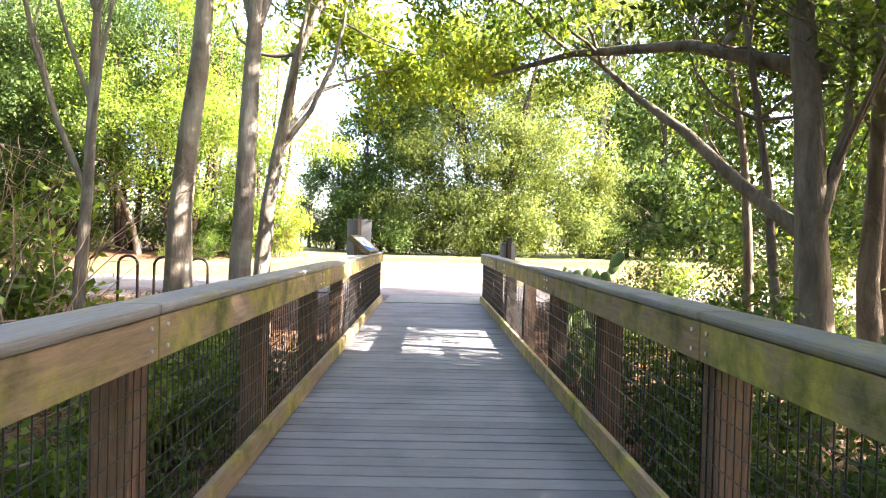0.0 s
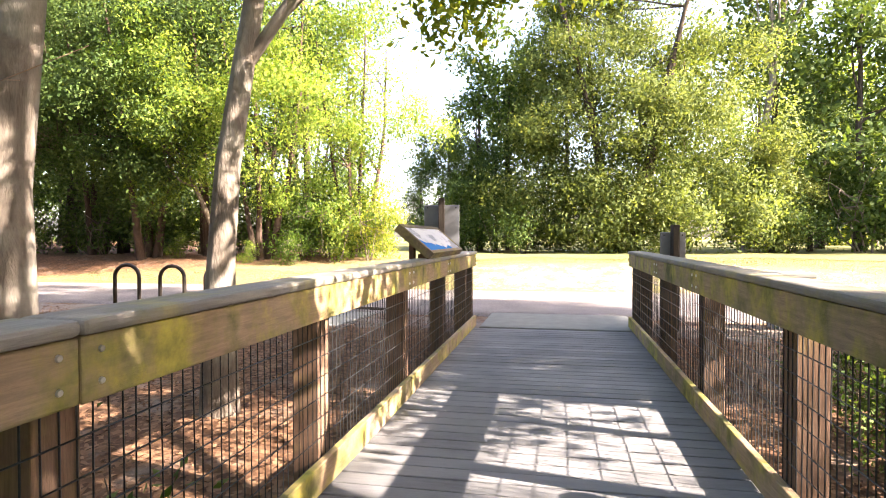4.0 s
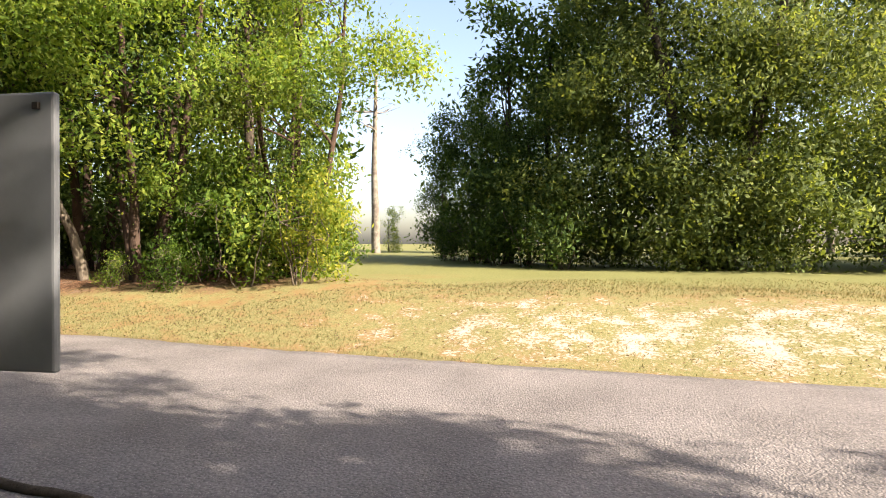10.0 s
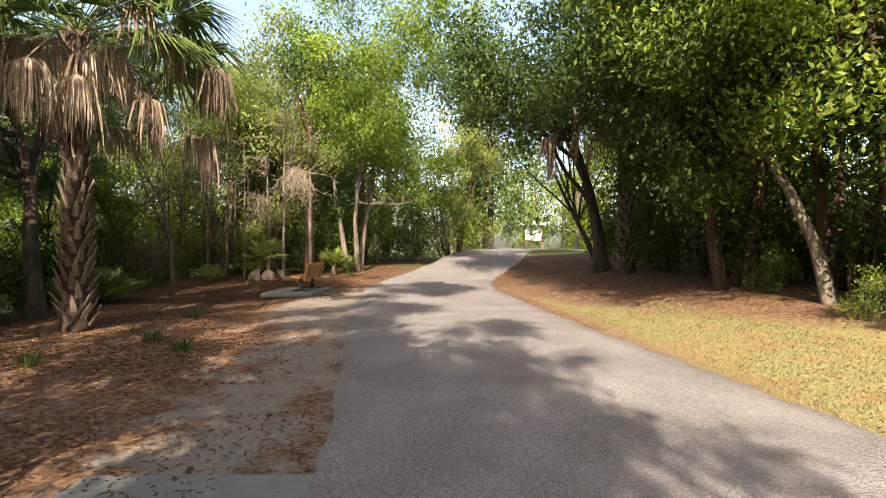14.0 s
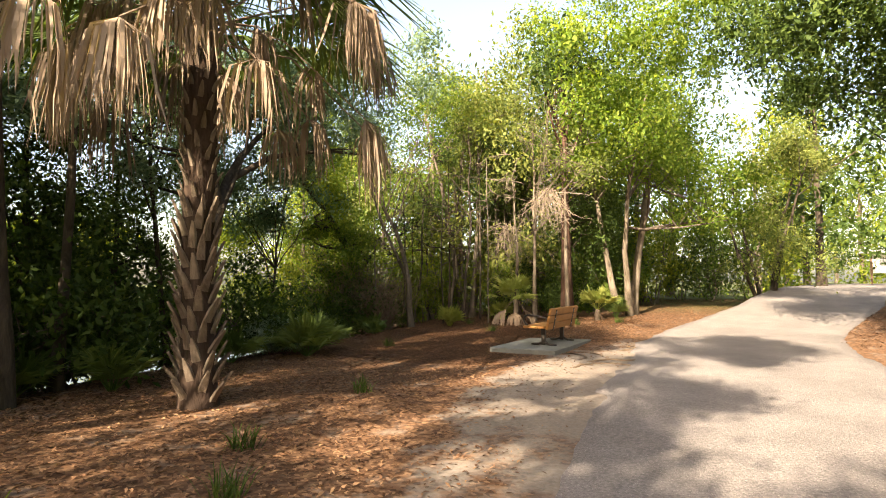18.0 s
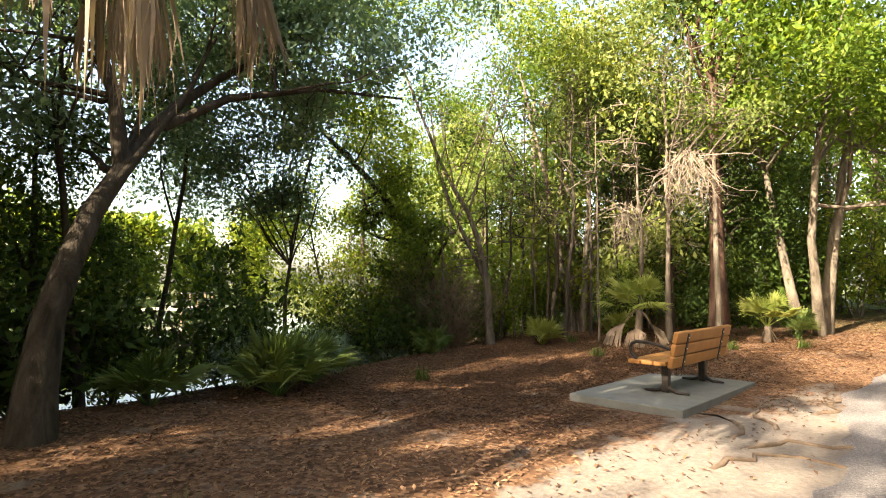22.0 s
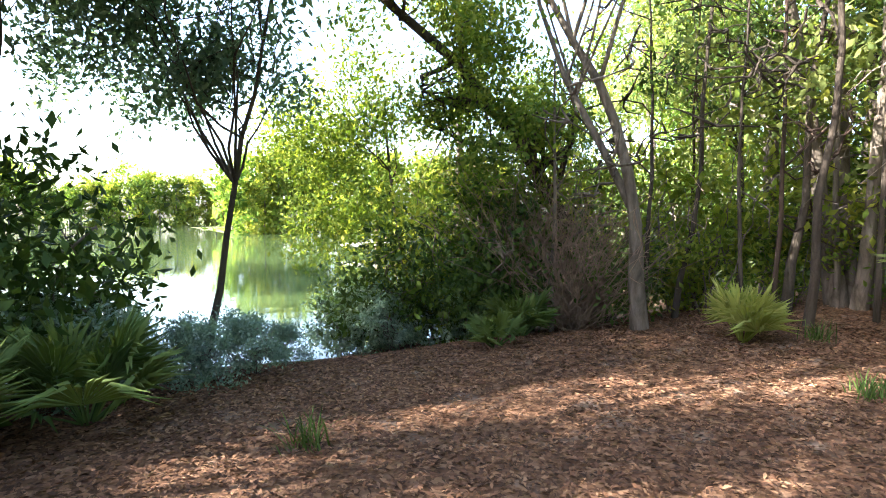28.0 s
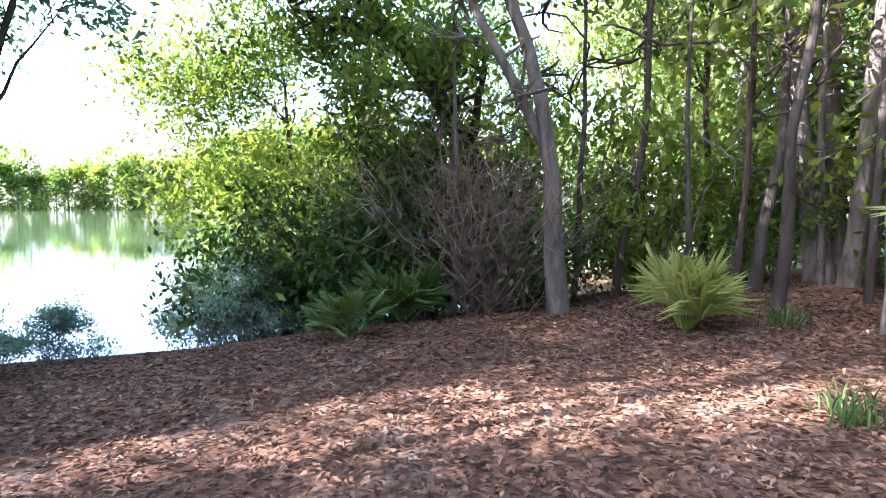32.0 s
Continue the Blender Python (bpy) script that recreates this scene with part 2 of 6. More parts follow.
def asphalt_material():
    m, nt, b = mat("asphalt", 0.9, 0.25)
    v = world_coords(nt)
    fine = noise_tex(nt, v, 90, 3, 0.7)
    mid = noise_tex(nt, v, 1.1, 6, 0.6)
    grit = node(nt, "ShaderNodeTexVoronoi", Scale=58.0)
    nt.links.new(v, grit.inputs["Vector"])
    c = ramp(nt, mid, [(0.3, (0.15, 0.136, 0.129)), (0.7, (0.26, 0.236, 0.224))])
    c = mix(nt, math_node(nt, "MULTIPLY", fine, 0.6), c, (0.10, 0.088, 0.083))
    c = mix(nt, ramp(nt, grit.outputs["Distance"], [(0.16, (0.5, 0.5, 0.5)), (0.26, (0, 0, 0))]), c, (0.46, 0.43, 0.40))
    grain = noise_tex(nt, v, 38, 2, 0.5)
    c = mix(nt, 1.0, c, ramp(nt, grain, [(0.36, (0.74, 0.74, 0.75)), (0.62, (1.12, 1.11, 1.10))]), "MULTIPLY")
    nt.links.new(c, b.inputs["Base Color"])
    bump(nt, b, math_node(nt, "ADD", grit.outputs["Distance"], grain), 0.7, 0.010)
    return m


def ground_material():
    """Leaf litter, dry grass and bare sand, laid out by the plan of the place."""
    m, nt, b = mat("ground", 0.95, 0.1)
    v = world_coords(nt)
    sep = nt.nodes.new("ShaderNodeSeparateXYZ")
    nt.links.new(v, sep.inputs[0])
    fine = noise_tex(nt, v, 22, 6, 0.7)
    mid = noise_tex(nt, v, 2.2, 6, 0.65)
    wide = noise_tex(nt, v, 0.45, 5, 0.6)
    vor = node(nt, "ShaderNodeTexVoronoi", Scale=26.0)
    nt.links.new(v, vor.inputs["Vector"])
    litter = ramp(nt, vor.outputs["Color"], [(0.15, (0.05, 0.028, 0.017)), (0.5, (0.13, 0.068, 0.037)), (0.9, (0.26, 0.155, 0.09))])
    litter = mix(nt, math_node(nt, "MULTIPLY", fine, 0.55), litter, (0.10, 0.055, 0.032))
    litter = mix(nt, ramp(nt, mid, [(0.55, (0, 0, 0)), (0.72, (0.8, 0.8, 0.8))]), litter, (0.19, 0.155, 0.125))
    grass = ramp(nt, fine, [(0.3, (0.16, 0.14, 0.06)), (0.55, (0.26, 0.22, 0.10)), (0.75, (0.37, 0.33, 0.19))])
    tuft = noise_tex(nt, v, 70, 3, 0.6)
    grass = mix(nt, ramp(nt, tuft, [(0.4, (0, 0, 0)), (0.62, (0.8, 0.8, 0.8))]), grass, (0.085, 0.095, 0.032))
    grass = mix(nt, ramp(nt, mid, [(0.46, (0, 0, 0)), (0.62, (0.75, 0.75, 0.75))]), grass, (0.22, 0.13, 0.06))
    green = ramp(nt, fine, [(0.3, (0.10, 0.105, 0.035)), (0.7, (0.21, 0.205, 0.08))])
    sand = ramp(nt, mid, [(0.3, (0.30, 0.265, 0.21)), (0.7, (0.45, 0.415, 0.36))])
    wx = nt.nodes.new("ShaderNodeMapRange")
    wx.inputs[1].default_value, wx.inputs[2].default_value = -29.0, -34.0
    nt.links.new(sep.outputs[0], wx.inputs[0])
    sy = nt.nodes.new("ShaderNodeMapRange")
    sy.inputs[1].default_value, sy.inputs[2].default_value = 2.0, -4.0
    nt.links.new(sep.outputs[1], sy.inputs[0])
    litter = mix(nt, math_node(nt, "MAXIMUM", wx.outputs[0], sy.outputs[0]), litter, ramp(nt, mid, [(0.3, (0.05, 0.06, 0.022)), (0.7, (0.11, 0.12, 0.045))]))
    # north of the road: dry grass, greener further off
    far = nt.nodes.new("ShaderNodeMapRange")
    far.inputs[1].default_value, far.inputs[2].default_value = 20.5, 24.0
    nt.links.new(math_node(nt, "ADD", sep.outputs[1], math_node(nt, "MULTIPLY", math_node(nt, "SUBTRACT", wide, 0.5), 8.0)), far.inputs[0])
    lawn = mix(nt, far.outputs[0], grass, green)
    # bare sand in a patch beside the road
    px = math_node(nt, "POWER", math_node(nt, "MULTIPLY", math_node(nt, "SUBTRACT", sep.outputs[0], 1.6), 0.17), 2.0)
    py = math_node(nt, "POWER", math_node(nt, "MULTIPLY", math_node(nt, "SUBTRACT", sep.outputs[1], 18.9), 0.62), 2.0)
    patch = math_node(nt, "SUBTRACT", 1.25, math_node(nt, "ADD", px, py))
    patch = math_node(nt, "ADD", patch, math_node(nt, "MULTIPLY", math_node(nt, "SUBTRACT", mid, 0.55), 5.5))
    patch = math_node(nt, "ADD", patch, math_node(nt, "MULTIPLY", math_node(nt, "SUBTRACT", fine, 0.55), 5.5))
    lawn = mix(nt, ramp(nt, patch, [(0.4, (0, 0, 0)), (1.8, (0.75, 0.75, 0.75))]), lawn, sand)
    # litter under the trees: south of the road and in the western thicket
    south = nt.nodes.new("ShaderNodeMapRange")
    south.inputs[1].default_value, south.inputs[2].default_value = 17.6, 17.0
    nt.links.new(sep.outputs[1], south.inputs[0])
    west = nt.nodes.new("ShaderNodeMapRange")
    west.inputs[1].default_value, west.inputs[2].default_value = -4.5, -6.0
    thick = math_node(nt, "ADD", sep.outputs[0], math_node(nt, "MULTIPLY", math_node(nt, "SUBTRACT", sep.outputs[1], 19.3), 0.7))
    nt.links.new(math_node(nt, "ADD", thick, math_node(nt, "MULTIPLY", math_node(nt, "SUBTRACT", mid, 0.5), 3.0)), west.inputs[0])
    near = nt.nodes.new("ShaderNodeMapRange")
    near.inputs[1].default_value, near.inputs[2].default_value = 18.6, 19.4
    slant = math_node(nt, "SUBTRACT", sep.outputs[1], math_node(nt, "MULTIPLY", math_node(nt, "ADD", sep.outputs[0], 11.0), 0.28))
    nt.links.new(math_node(nt, "ADD", slant, math_node(nt, "MULTIPLY", math_node(nt, "SUBTRACT", mid, 0.5), 1.8)), near.inputs[0])
    under = math_node(nt, "MULTIPLY", west.outputs[0], near.outputs[0])
    mask = math_node(nt, "MAXIMUM", south.outputs[0], under)
    col = mix(nt, mask, lawn, litter)
    # worn pale dirt along the south edge of the road
    ey = math_node(nt, "MULTIPLY", math_node(nt, "SUBTRACT", sep.outputs[1], 12.5), 0.8)
    worn = math_node(nt, "SUBTRACT", 1.0, math_node(nt, "POWER", ey, 2.0))
    worn = math_node(nt, "ADD", worn, math_node(nt, "MULTIPLY", math_node(nt, "SUBTRACT", mid, 0.5), 2.6))
    bay = math_node(nt, "POWER", math_node(nt, "MULTIPLY", math_node(nt, "ADD", sep.outputs[0], 16.0), 0.27), 2.0)
    worn = math_node(nt, "ADD", worn, math_node(nt, "MAXIMUM", math_node(nt, "SUBTRACT", 1.0, bay), 0.0))
    fade = nt.nodes.new("ShaderNodeMapRange")
    fade.inputs[1].default_value, fade.inputs[2].default_value, fade.inputs[3].default_value, fade.inputs[4].default_value = -24.5, -20.5, 1.4, 0.0
    nt.links.new(sep.outputs[0], fade.inputs[0])
    worn = math_node(nt, "SUBTRACT", worn, fade.outputs[0])
    col = mix(nt, ramp(nt, worn, [(0.55, (0, 0, 0)), (1.0, (0.75, 0.75, 0.75))]), col, ramp(nt, fine, [(0.3, (0.15, 0.13, 0.11)), (0.7, (0.26, 0.235, 0.205))]))
    nt.links.new(col, b.inputs["Base Color"])
    bump(nt, b, math_node(nt, "ADD", math_node(nt, "MULTIPLY", vor.outputs["Distance"], 0.4), fine), 0.3, 0.015)
    return m


def water_material():
    m, nt, b = mat("lake_water", 0.04, 0.5)
    b.inputs["Base Color"].default_value = (0.05, 0.075, 0.03, 1)
    n1 = noise_tex(nt, world_coords(nt, (1, 1.6, 1)), 1.6, 4, 0.55)
    bump(nt, b, n1, 0.06, 0.05)
    return m


M_ASPHALT, M_GROUND, M_WATER = asphalt_material(), ground_material(), water_material()


# ---- mesh helpers ----
def finish(bm, name, material, smooth=False):
    me = bpy.data.meshes.new(name)
    bm.to_mesh(me)
    bm.free()
    me.materials.append(material)
    if smooth:
        for p in me.polygons:
            p.use_smooth = True
    return me


def part(name, bm, material, parent, label="", smooth=False):
    me = bm if isinstance(bm, bpy.types.Mesh) else finish(bm, name, material, smooth)
    ob = new(name, me)
    ob.parent = parent
    if label:
        tagged(ob, label)
    return ob


def thing(name, x, y, z, label, category, group="", kind="", rz=0.0):
    ob = new(name)
    ob.matrix_world = pose(x, y, z, 0, 0, rz)
    return tagged(ob, label, category, group, kind)


def raw(name, verts, faces, material, smooth=False):
    me = bpy.data.meshes.new(name)
    me.from_pydata(verts, [], faces)
    me.materials.append(material)
    if smooth:
        me.polygons.foreach_set("use_smooth", [True] * len(me.polygons))
    me.update()
    return me


def quads(name, verts, material, out=None):
    """A mesh of separate four-cornered faces from an (n, 4, 3) array. out: which way each face bulges, for soft shading."""
    n = len(verts)
    if out is not None:
        own = np.cross(verts[:, 1] - verts[:, 3], verts[:, 2] - verts[:, 0])
        own /= np.linalg.norm(own, axis=1)[:, None] + 1e-9
        wrong = (own * out).sum(1) < 0
        verts[wrong] = verts[wrong][:, ::-1]
        own[wrong] *= -1
    me = bpy.data.meshes.new(name)
    me.vertices.add(n * 4)
    me.vertices.foreach_set("co", verts.astype(np.float32).ravel())
    me.loops.add(n * 4)
    me.loops.foreach_set("vertex_index", np.arange(n * 4, dtype=np.int32))
    me.polygons.add(n)
    me.polygons.foreach_set("loop_start", np.arange(0, n * 4, 4, dtype=np.int32))
    me.materials.append(material)
    me.update(calc_edges=True)
    if out is not None:
        soft = 0.5 * out + 0.5 * own
        soft /= np.linalg.norm(soft, axis=1)[:, None] + 1e-9
        me.polygons.foreach_set("use_smooth", np.ones(n, dtype=bool))
        me.normals_split_custom_set_from_vertices(np.repeat(soft, 4, 0).astype(np.float32))
    return me


def box(bm, x0, x1, y0, y1, z0, z1, bev=0.0, m=None):
    r = bmesh.ops.create_cube(bm, size=1.0)
    vs = r["verts"]
    for v in vs:
        v.co = Vector((x0 + (v.co.x + 0.5) * (x1 - x0), y0 + (v.co.y + 0.5) * (y1 - y0), z0 + (v.co.z + 0.5) * (z1 - z0)))
    if bev:
        es = list({e for v in vs for e in v.link_edges})
        out = bmesh.ops.bevel(bm, geom=es, offset=bev, segments=2, affect="EDGES", profile=0.5)
        vs = [g for g in out["verts"]] + [v for v in vs if v.is_valid]
        vs = list({v for v in vs if v.is_valid})
    if m is not None:
        bmesh.ops.transform(bm, matrix=m, verts=vs)
    return bm


def boxed(x0, x1, y0, y1, z0, z1, bev=0.0, m=None):
    return box(bmesh.new(), x0, x1, y0, y1, z0, z1, bev, m)


def tube_into(V, F, pts, radii, sides=6):
    """Sweep a ring along points into the lists V and F."""
    start = len(V)
    pts = [Vector(p) for p in pts]
    for i, (p, r) in enumerate(zip(pts, radii)):
        d = (pts[min(i + 1, len(pts) - 1)] - pts[max(i - 1, 0)]).normalized()
        a = d.cross(Vector((0.31, 0.95, 0.02)) if abs(d.y) < 0.9 else Vector((1, 0, 0))).normalized()
        c = d.cross(a)
        for k in range(sides):
            an = 2 * math.pi * k / sides
            V.append(tuple(p + (a * math.cos(an) + c * math.sin(an)) * r))
    for i in range(len(pts) - 1):
        for k in range(sides):
            k2 = (k + 1) % sides
            a = start + i * sides
            F.append((a + k, a + k2, a + sides + k2, a + sides + k))
    F.append(tuple(start + (len(pts) - 1) * sides + k for k in range(sides)))


def smoothstep(a, b, v):
    t = np.clip((v - a) / (b - a), 0, 1)
    return t * t * (3 - 2 * t)


def road_mid(x):
    """y of the road's middle line."""
    return 15.45 + 0.02 * x + 0.35 * smoothstep(-6, -14, x) * -1 + 0.30 * np.maximum(0, -20 - x) * smoothstep(-18, -30, x)


def height(x, y):
    """The lie of the land."""
    x, y = np.asarray(x, float), np.asarray(y, float)
    h = 0.04 + 0.09 * smoothstep(-2, -12, x) + 0.032 * np.clip(-20 - x, 0, 18)
    h = h + 0.62 * smoothstep(16.9, 21.2, y)
    # the bank towards the lake and the gully under the boardwalk
    bank = smoothstep(6.4, 1.6, y) * smoothstep(-9.0, -12.5, x)
    h = h - 0.72 * bank
    h = h - 0.55 * smoothstep(8.5, 3.0, y) * smoothstep(-12, -8, x)
    edge_w = -23.0 - 0.62 * (1.0 - y)
    lake = smoothstep(2.3, 0.4, y) * smoothstep(0.0, -3.5, x + 9.5 - 60 * smoothstep(-8, -30, y)) * smoothstep(edge_w - 2.5, edge_w + 1.0, x) * smoothstep(-6, 0, y + 60 + 56 * smoothstep(-27, -21, x))
    h = h * (1 - lake) - 1.3 * lake
    h = h + 0.03 * np.sin(x * 1.3 + 0.7 * y) * np.sin(0.9 * y - 0.4 * x) * smoothstep(0.2, 1.5, np.abs(y - 15.4) - 2)
    return h


def hz(x, y):
    return float(height(x, y))

# ---- ground, road, water ----
def axis_steps(fine0, fine1, step, reach):
    a = list(np.arange(fine0, fine1 + 1e-6, step))
    s, lo, hi = step, fine0, fine1
    low, high = [], []
    while lo > -reach:
        s *= 1.25
        lo -= s
        low.append(lo)
    s = step
    while hi < reach:
        s *= 1.25
        hi += s
        high.append(hi)
    return np.array(low[::-1] + a + high)


def build_ground():
    xs, ys = axis_steps(-34, 10, 0.4, 900), axis_steps(-4, 26, 0.4, 900)
    X, Y = np.meshgrid(xs, ys)
    Z = height(X, Y)
    V = np.stack([X.ravel(), Y.ravel(), Z.ravel()], 1)
    nx, ny = len(xs), len(ys)
    i = np.arange(nx * ny).reshape(ny, nx)
    F = np.stack([i[:-1, :-1], i[:-1, 1:], i[1:, 1:], i[1:, :-1]], -1).reshape(-1, 4)
    ob = new("ground", raw("ground", V.tolist(), F.tolist(), M_GROUND, True))
    tagged(ob, "ground of brown leaf litter, dry grass and bare sand", "ground", kind="structure")


build_ground()


def build_road():
    xs = np.concatenate([np.arange(-75, -34, 1.5), np.arange(-34, 12, 0.25), np.arange(12, 90, 3)])
    V, F = [], []
    rnd = random.Random(3)
    for k, x in enumerate(xs):
        m = float(road_mid(x))
        half = 2.0
        w0, w1 = rnd.uniform(-0.03, 0.03), rnd.uniform(-0.04, 0.04)
        if -24 < x < -13:
            w0 += (0.09 * math.sin(1.3 * x) + 0.05 * math.sin(4.3 * x + 1.0) + rnd.uniform(-0.06, 0.06)) * min(1, (x + 24) / 2, (-13 - x) / 2)
        zs = max(hz(x, m), hz(x, m - half), hz(x, m + half)) + 0.035
        for dy, dz in ((-half - 0.06 + w0, -0.12), (-half + w0, -0.012), (-half + 0.3, 0.0), (0, 0.012), (half - 0.3, 0.0), (half + w1, -0.012), (half + 0.06 + w1, -0.12)):
            V.append((float(x), m + dy, zs + dz))
    for k in range(len(xs) - 1):
        for j in range(6):
            a = k * 7 + j
            F.append((a, a + 7, a + 8, a + 1))
    tagged(new("road", raw("road", V, F, M_ASPHALT, True)), "grey-brown asphalt park road with worn edges", "road", kind="structure")


build_road()
me = raw("water", [(-160, -140, -0.47), (70, -140, -0.47), (70, -9, -0.47), (-9, -9, -0.47), (-9, 6, -0.47), (-160, 6, -0.47)], [(0, 1, 2, 3, 4, 5)], M_WATER)
tagged(new("water", me), "calm green lake mirroring trees and bright sky", "water", kind="structure")

# ---- boardwalk ----
BW = pose(0.06, 0, 0.08, 0, 0, 1.29)
Y0, Y1 = -4.2, 12.15


def build_deck():
    deck = new("deck")
    deck.matrix_world = BW
    tagged(deck, "weathered grey plank deck of the boardwalk", "deck", kind="structure")
    bm = bmesh.new()
    for x in (-1.0, -0.35, 0.35, 1.0):
        box(bm, x - 0.04, x + 0.04, Y0, Y1 - 0.1, -0.26, -0.041)
    part("joist", bm, M_POST, deck)
    meshes = [finish(boxed(-1.16, 1.16, 0.004, 0.135, -0.038, 0, 0.006), "plank", M_DECK) for _ in range(1)]
    rnd = random.Random(5)
    y = Y0
    while y < Y1 - 0.2:
        p = part("plank", meshes[0], None, deck)
        p.matrix_basis = pose(0, y, rnd.uniform(-0.002, 0.002), 0, 0, rnd.uniform(-0.05, 0.05))
        y += 0.142


def build_railing(side, posts, joints, label):
    """side -1 or 1; posts and joints along the boardwalk."""
    rail = new("railing")
    rail.matrix_world = BW
    tagged(rail, label, "railing", "boardwalk railings")
    s = side
    sx = lambda a, b: (min(s * a, s * b), max(s * a, s * b))
    post_mesh = bolt_mesh = None
    for i, y in enumerate(posts):
        if post_mesh is None:
            x0, x1 = sx(1.095, 1.235)
            post_mesh = finish(boxed(x0, x1, -0.07, 0.07, -0.75, 1.015, 0.006), "post", M_POST)
        p = part("post", post_mesh, None, rail)
        p.matrix_basis = pose(0, y, 0)
    rnd = random.Random(11 + side)
    for a, b in zip(joints[:-1], joints[1:]):
        a, b = a + 0.003, b - 0.003
        x0, x1 = sx(1.045, 1.083)
        part("face_board", boxed(x0, x1, a, b, 0.855 + rnd.uniform(-0.004, 0.004), 1.018, 0.006), M_RAIL, rail)
        x0, x1 = sx(1.035, 1.235)
        part("rail_cap", boxed(x0, x1, a, b, 1.02, 1.062, 0.014), M_CAP, rail, "grey weathered cap board")
        x0, x1 = sx(1.045, 1.085)
        part("kick_board", boxed(x0, x1, a, b, 0.012, 0.155, 0.006), M_RAIL, rail, "low kick board blotched with yellow lichen")
        for yy in (a + 0.06, b - 0.06):
            for zz in (0.90, 0.98):
                if bolt_mesh is None:
                    bm = bmesh.new()
                    bmesh.ops.create_cone(bm, cap_ends=True, segments=8, radius1=0.010, radius2=0.008, depth=0.008)
                    bolt_mesh = finish(bm, "bolt", M_BOLT)
                part("bolt", bolt_mesh, None, rail).matrix_basis = pose(s * 1.043, yy, zz, 0, 90, 0)
    # welded wire, one panel a bay
    for a, b in zip(posts[:-1], posts[1:]):
        V, F = [], []
        x = s * 1.089
        t = 0.003
        n = max(2, int((b - a) / 0.051))
        for k in range(n + 1):
            y = a + (b - a) * k / n
            tube_into(V, F, [(x, y, 0.03), (x + s * 0.002 * math.sin(k * 1.7), y + 0.004 * math.sin(k * 2.1), 0.45), (x, y, 0.90)], [t] * 3, 4)
        for k in range(9):
            z = 0.05 + k * 0.1016
            tube_into(V, F, [(x - s * 0.003, a - 0.06, z), (x - s * 0.003, b + 0.06, z)], [t] * 2, 4)
        part("wire_panel", raw("wire_panel", V, F, M_WIRE), None, rail, "black welded wire mesh")["kind"] = "stuff"


build_deck()
build_railing(-1, [-4.28, -2.69, -1.1, 0.49, 2.08, 3.67, 5.27, 6.86, 8.47, 10.04, 11.5, 12.06], [-4.3, -1.1, 2.12, 5.29, 8.47, 10.07, 12.14],
              "brown wooden railing with grey cap, yellow lichen and black wire")
build_railing(1, [-4.1, -2.5, -0.9, 0.7, 2.3, 3.82, 5.36, 6.92, 8.5, 10.13, 11.62, 12.30], [-4.3, -0.9, 2.3, 5.40, 8.5, 10.16, 12.38],
              "brown wooden railing with grey cap and shaded black wire")

# concrete landing between deck and road
bm = boxed(-1.05, 1.08, 12.0, 13.50, -0.15, 0.012, 0.015)
slab = new("landing", finish(bm, "landing", M_CONC))
slab.matrix_world = pose(0.06, 0, 0.085, 0, 0, 1.0)
tagged(slab, "pale smooth concrete landing at the end of the boardwalk", "landing", kind="structure")


walkway = new("walkway", finish(boxed(-1.5, 1.5, -0.75, 0.75, -0.15, 0.0, 0.012), "walkway", M_CONC))
walkway.matrix_world = pose(-4.7, 12.6, 0.085, 0, 0.4, -2.5)
tagged(walkway, "worn pale concrete slab beside the road", "concrete slab", kind="structure")


# ---- interpretive sign on the railing ----
def build_sign():
    sign = new("interpretive_sign")
    sign.matrix_world = BW @ pose(-1.035, 9.98, 1.045)
    tagged(sign, "slanted interpretive sign with wooden frame on the railing", "sign")
    tilt = pose(0, 0, 0.045, 0, 40, 0)
    W, D = 0.82, 0.42
    part("panel", boxed(-D + 0.03, -0.03, -W + 0.03, W - 0.03, 0.012, 0.024, 0.002, tilt), M_SIGN, sign, "white printed panel with a blue band")
    for a in ((-D, 0.0, -W, -W + 0.045), (-D, 0.0, W - 0.045, W), (-D, -D + 0.045, -W + 0.046, W - 0.046), (-0.045, 0.0, -W + 0.046, W - 0.046)):
        part("frame_board", boxed(*a, -0.05, 0.032, 0.006, tilt), M_FRAME, sign)
    part("back_board", boxed(-D + 0.046, -0.046, -W + 0.046, W - 0.046, -0.02, 0.0, 0.002, tilt), M_POST, sign)
    for y in (-0.6, 0.6):
        part("bracket", boxed(-0.17, -0.05, y - 0.05, y + 0.05, 0.018, 0.06, 0.006), M_POST, sign)
        part("strut", boxed(-0.26, -0.21, y - 0.04, y + 0.04, -0.10, 0.20, 0.005), M_POST, sign)
    # unreadable lines of print
    rnd = random.Random(8)
    for x0, y0, w in ((0.09, -0.70, 0.20), (0.20, -0.62, 0.26), (0.10, -0.30, 0.22), (0.21, -0.05, 0.20), (0.10, 0.12, 0.24), (0.19, 0.42, 0.18)):
        for k in range(4):
            x = -D + x0 + k * 0.017
            part("print_line", boxed(x, x + 0.005, y0, y0 + w * rnd.uniform(0.75, 1.0), 0.0245, 0.0255, 0, tilt), M_PRINT, sign)


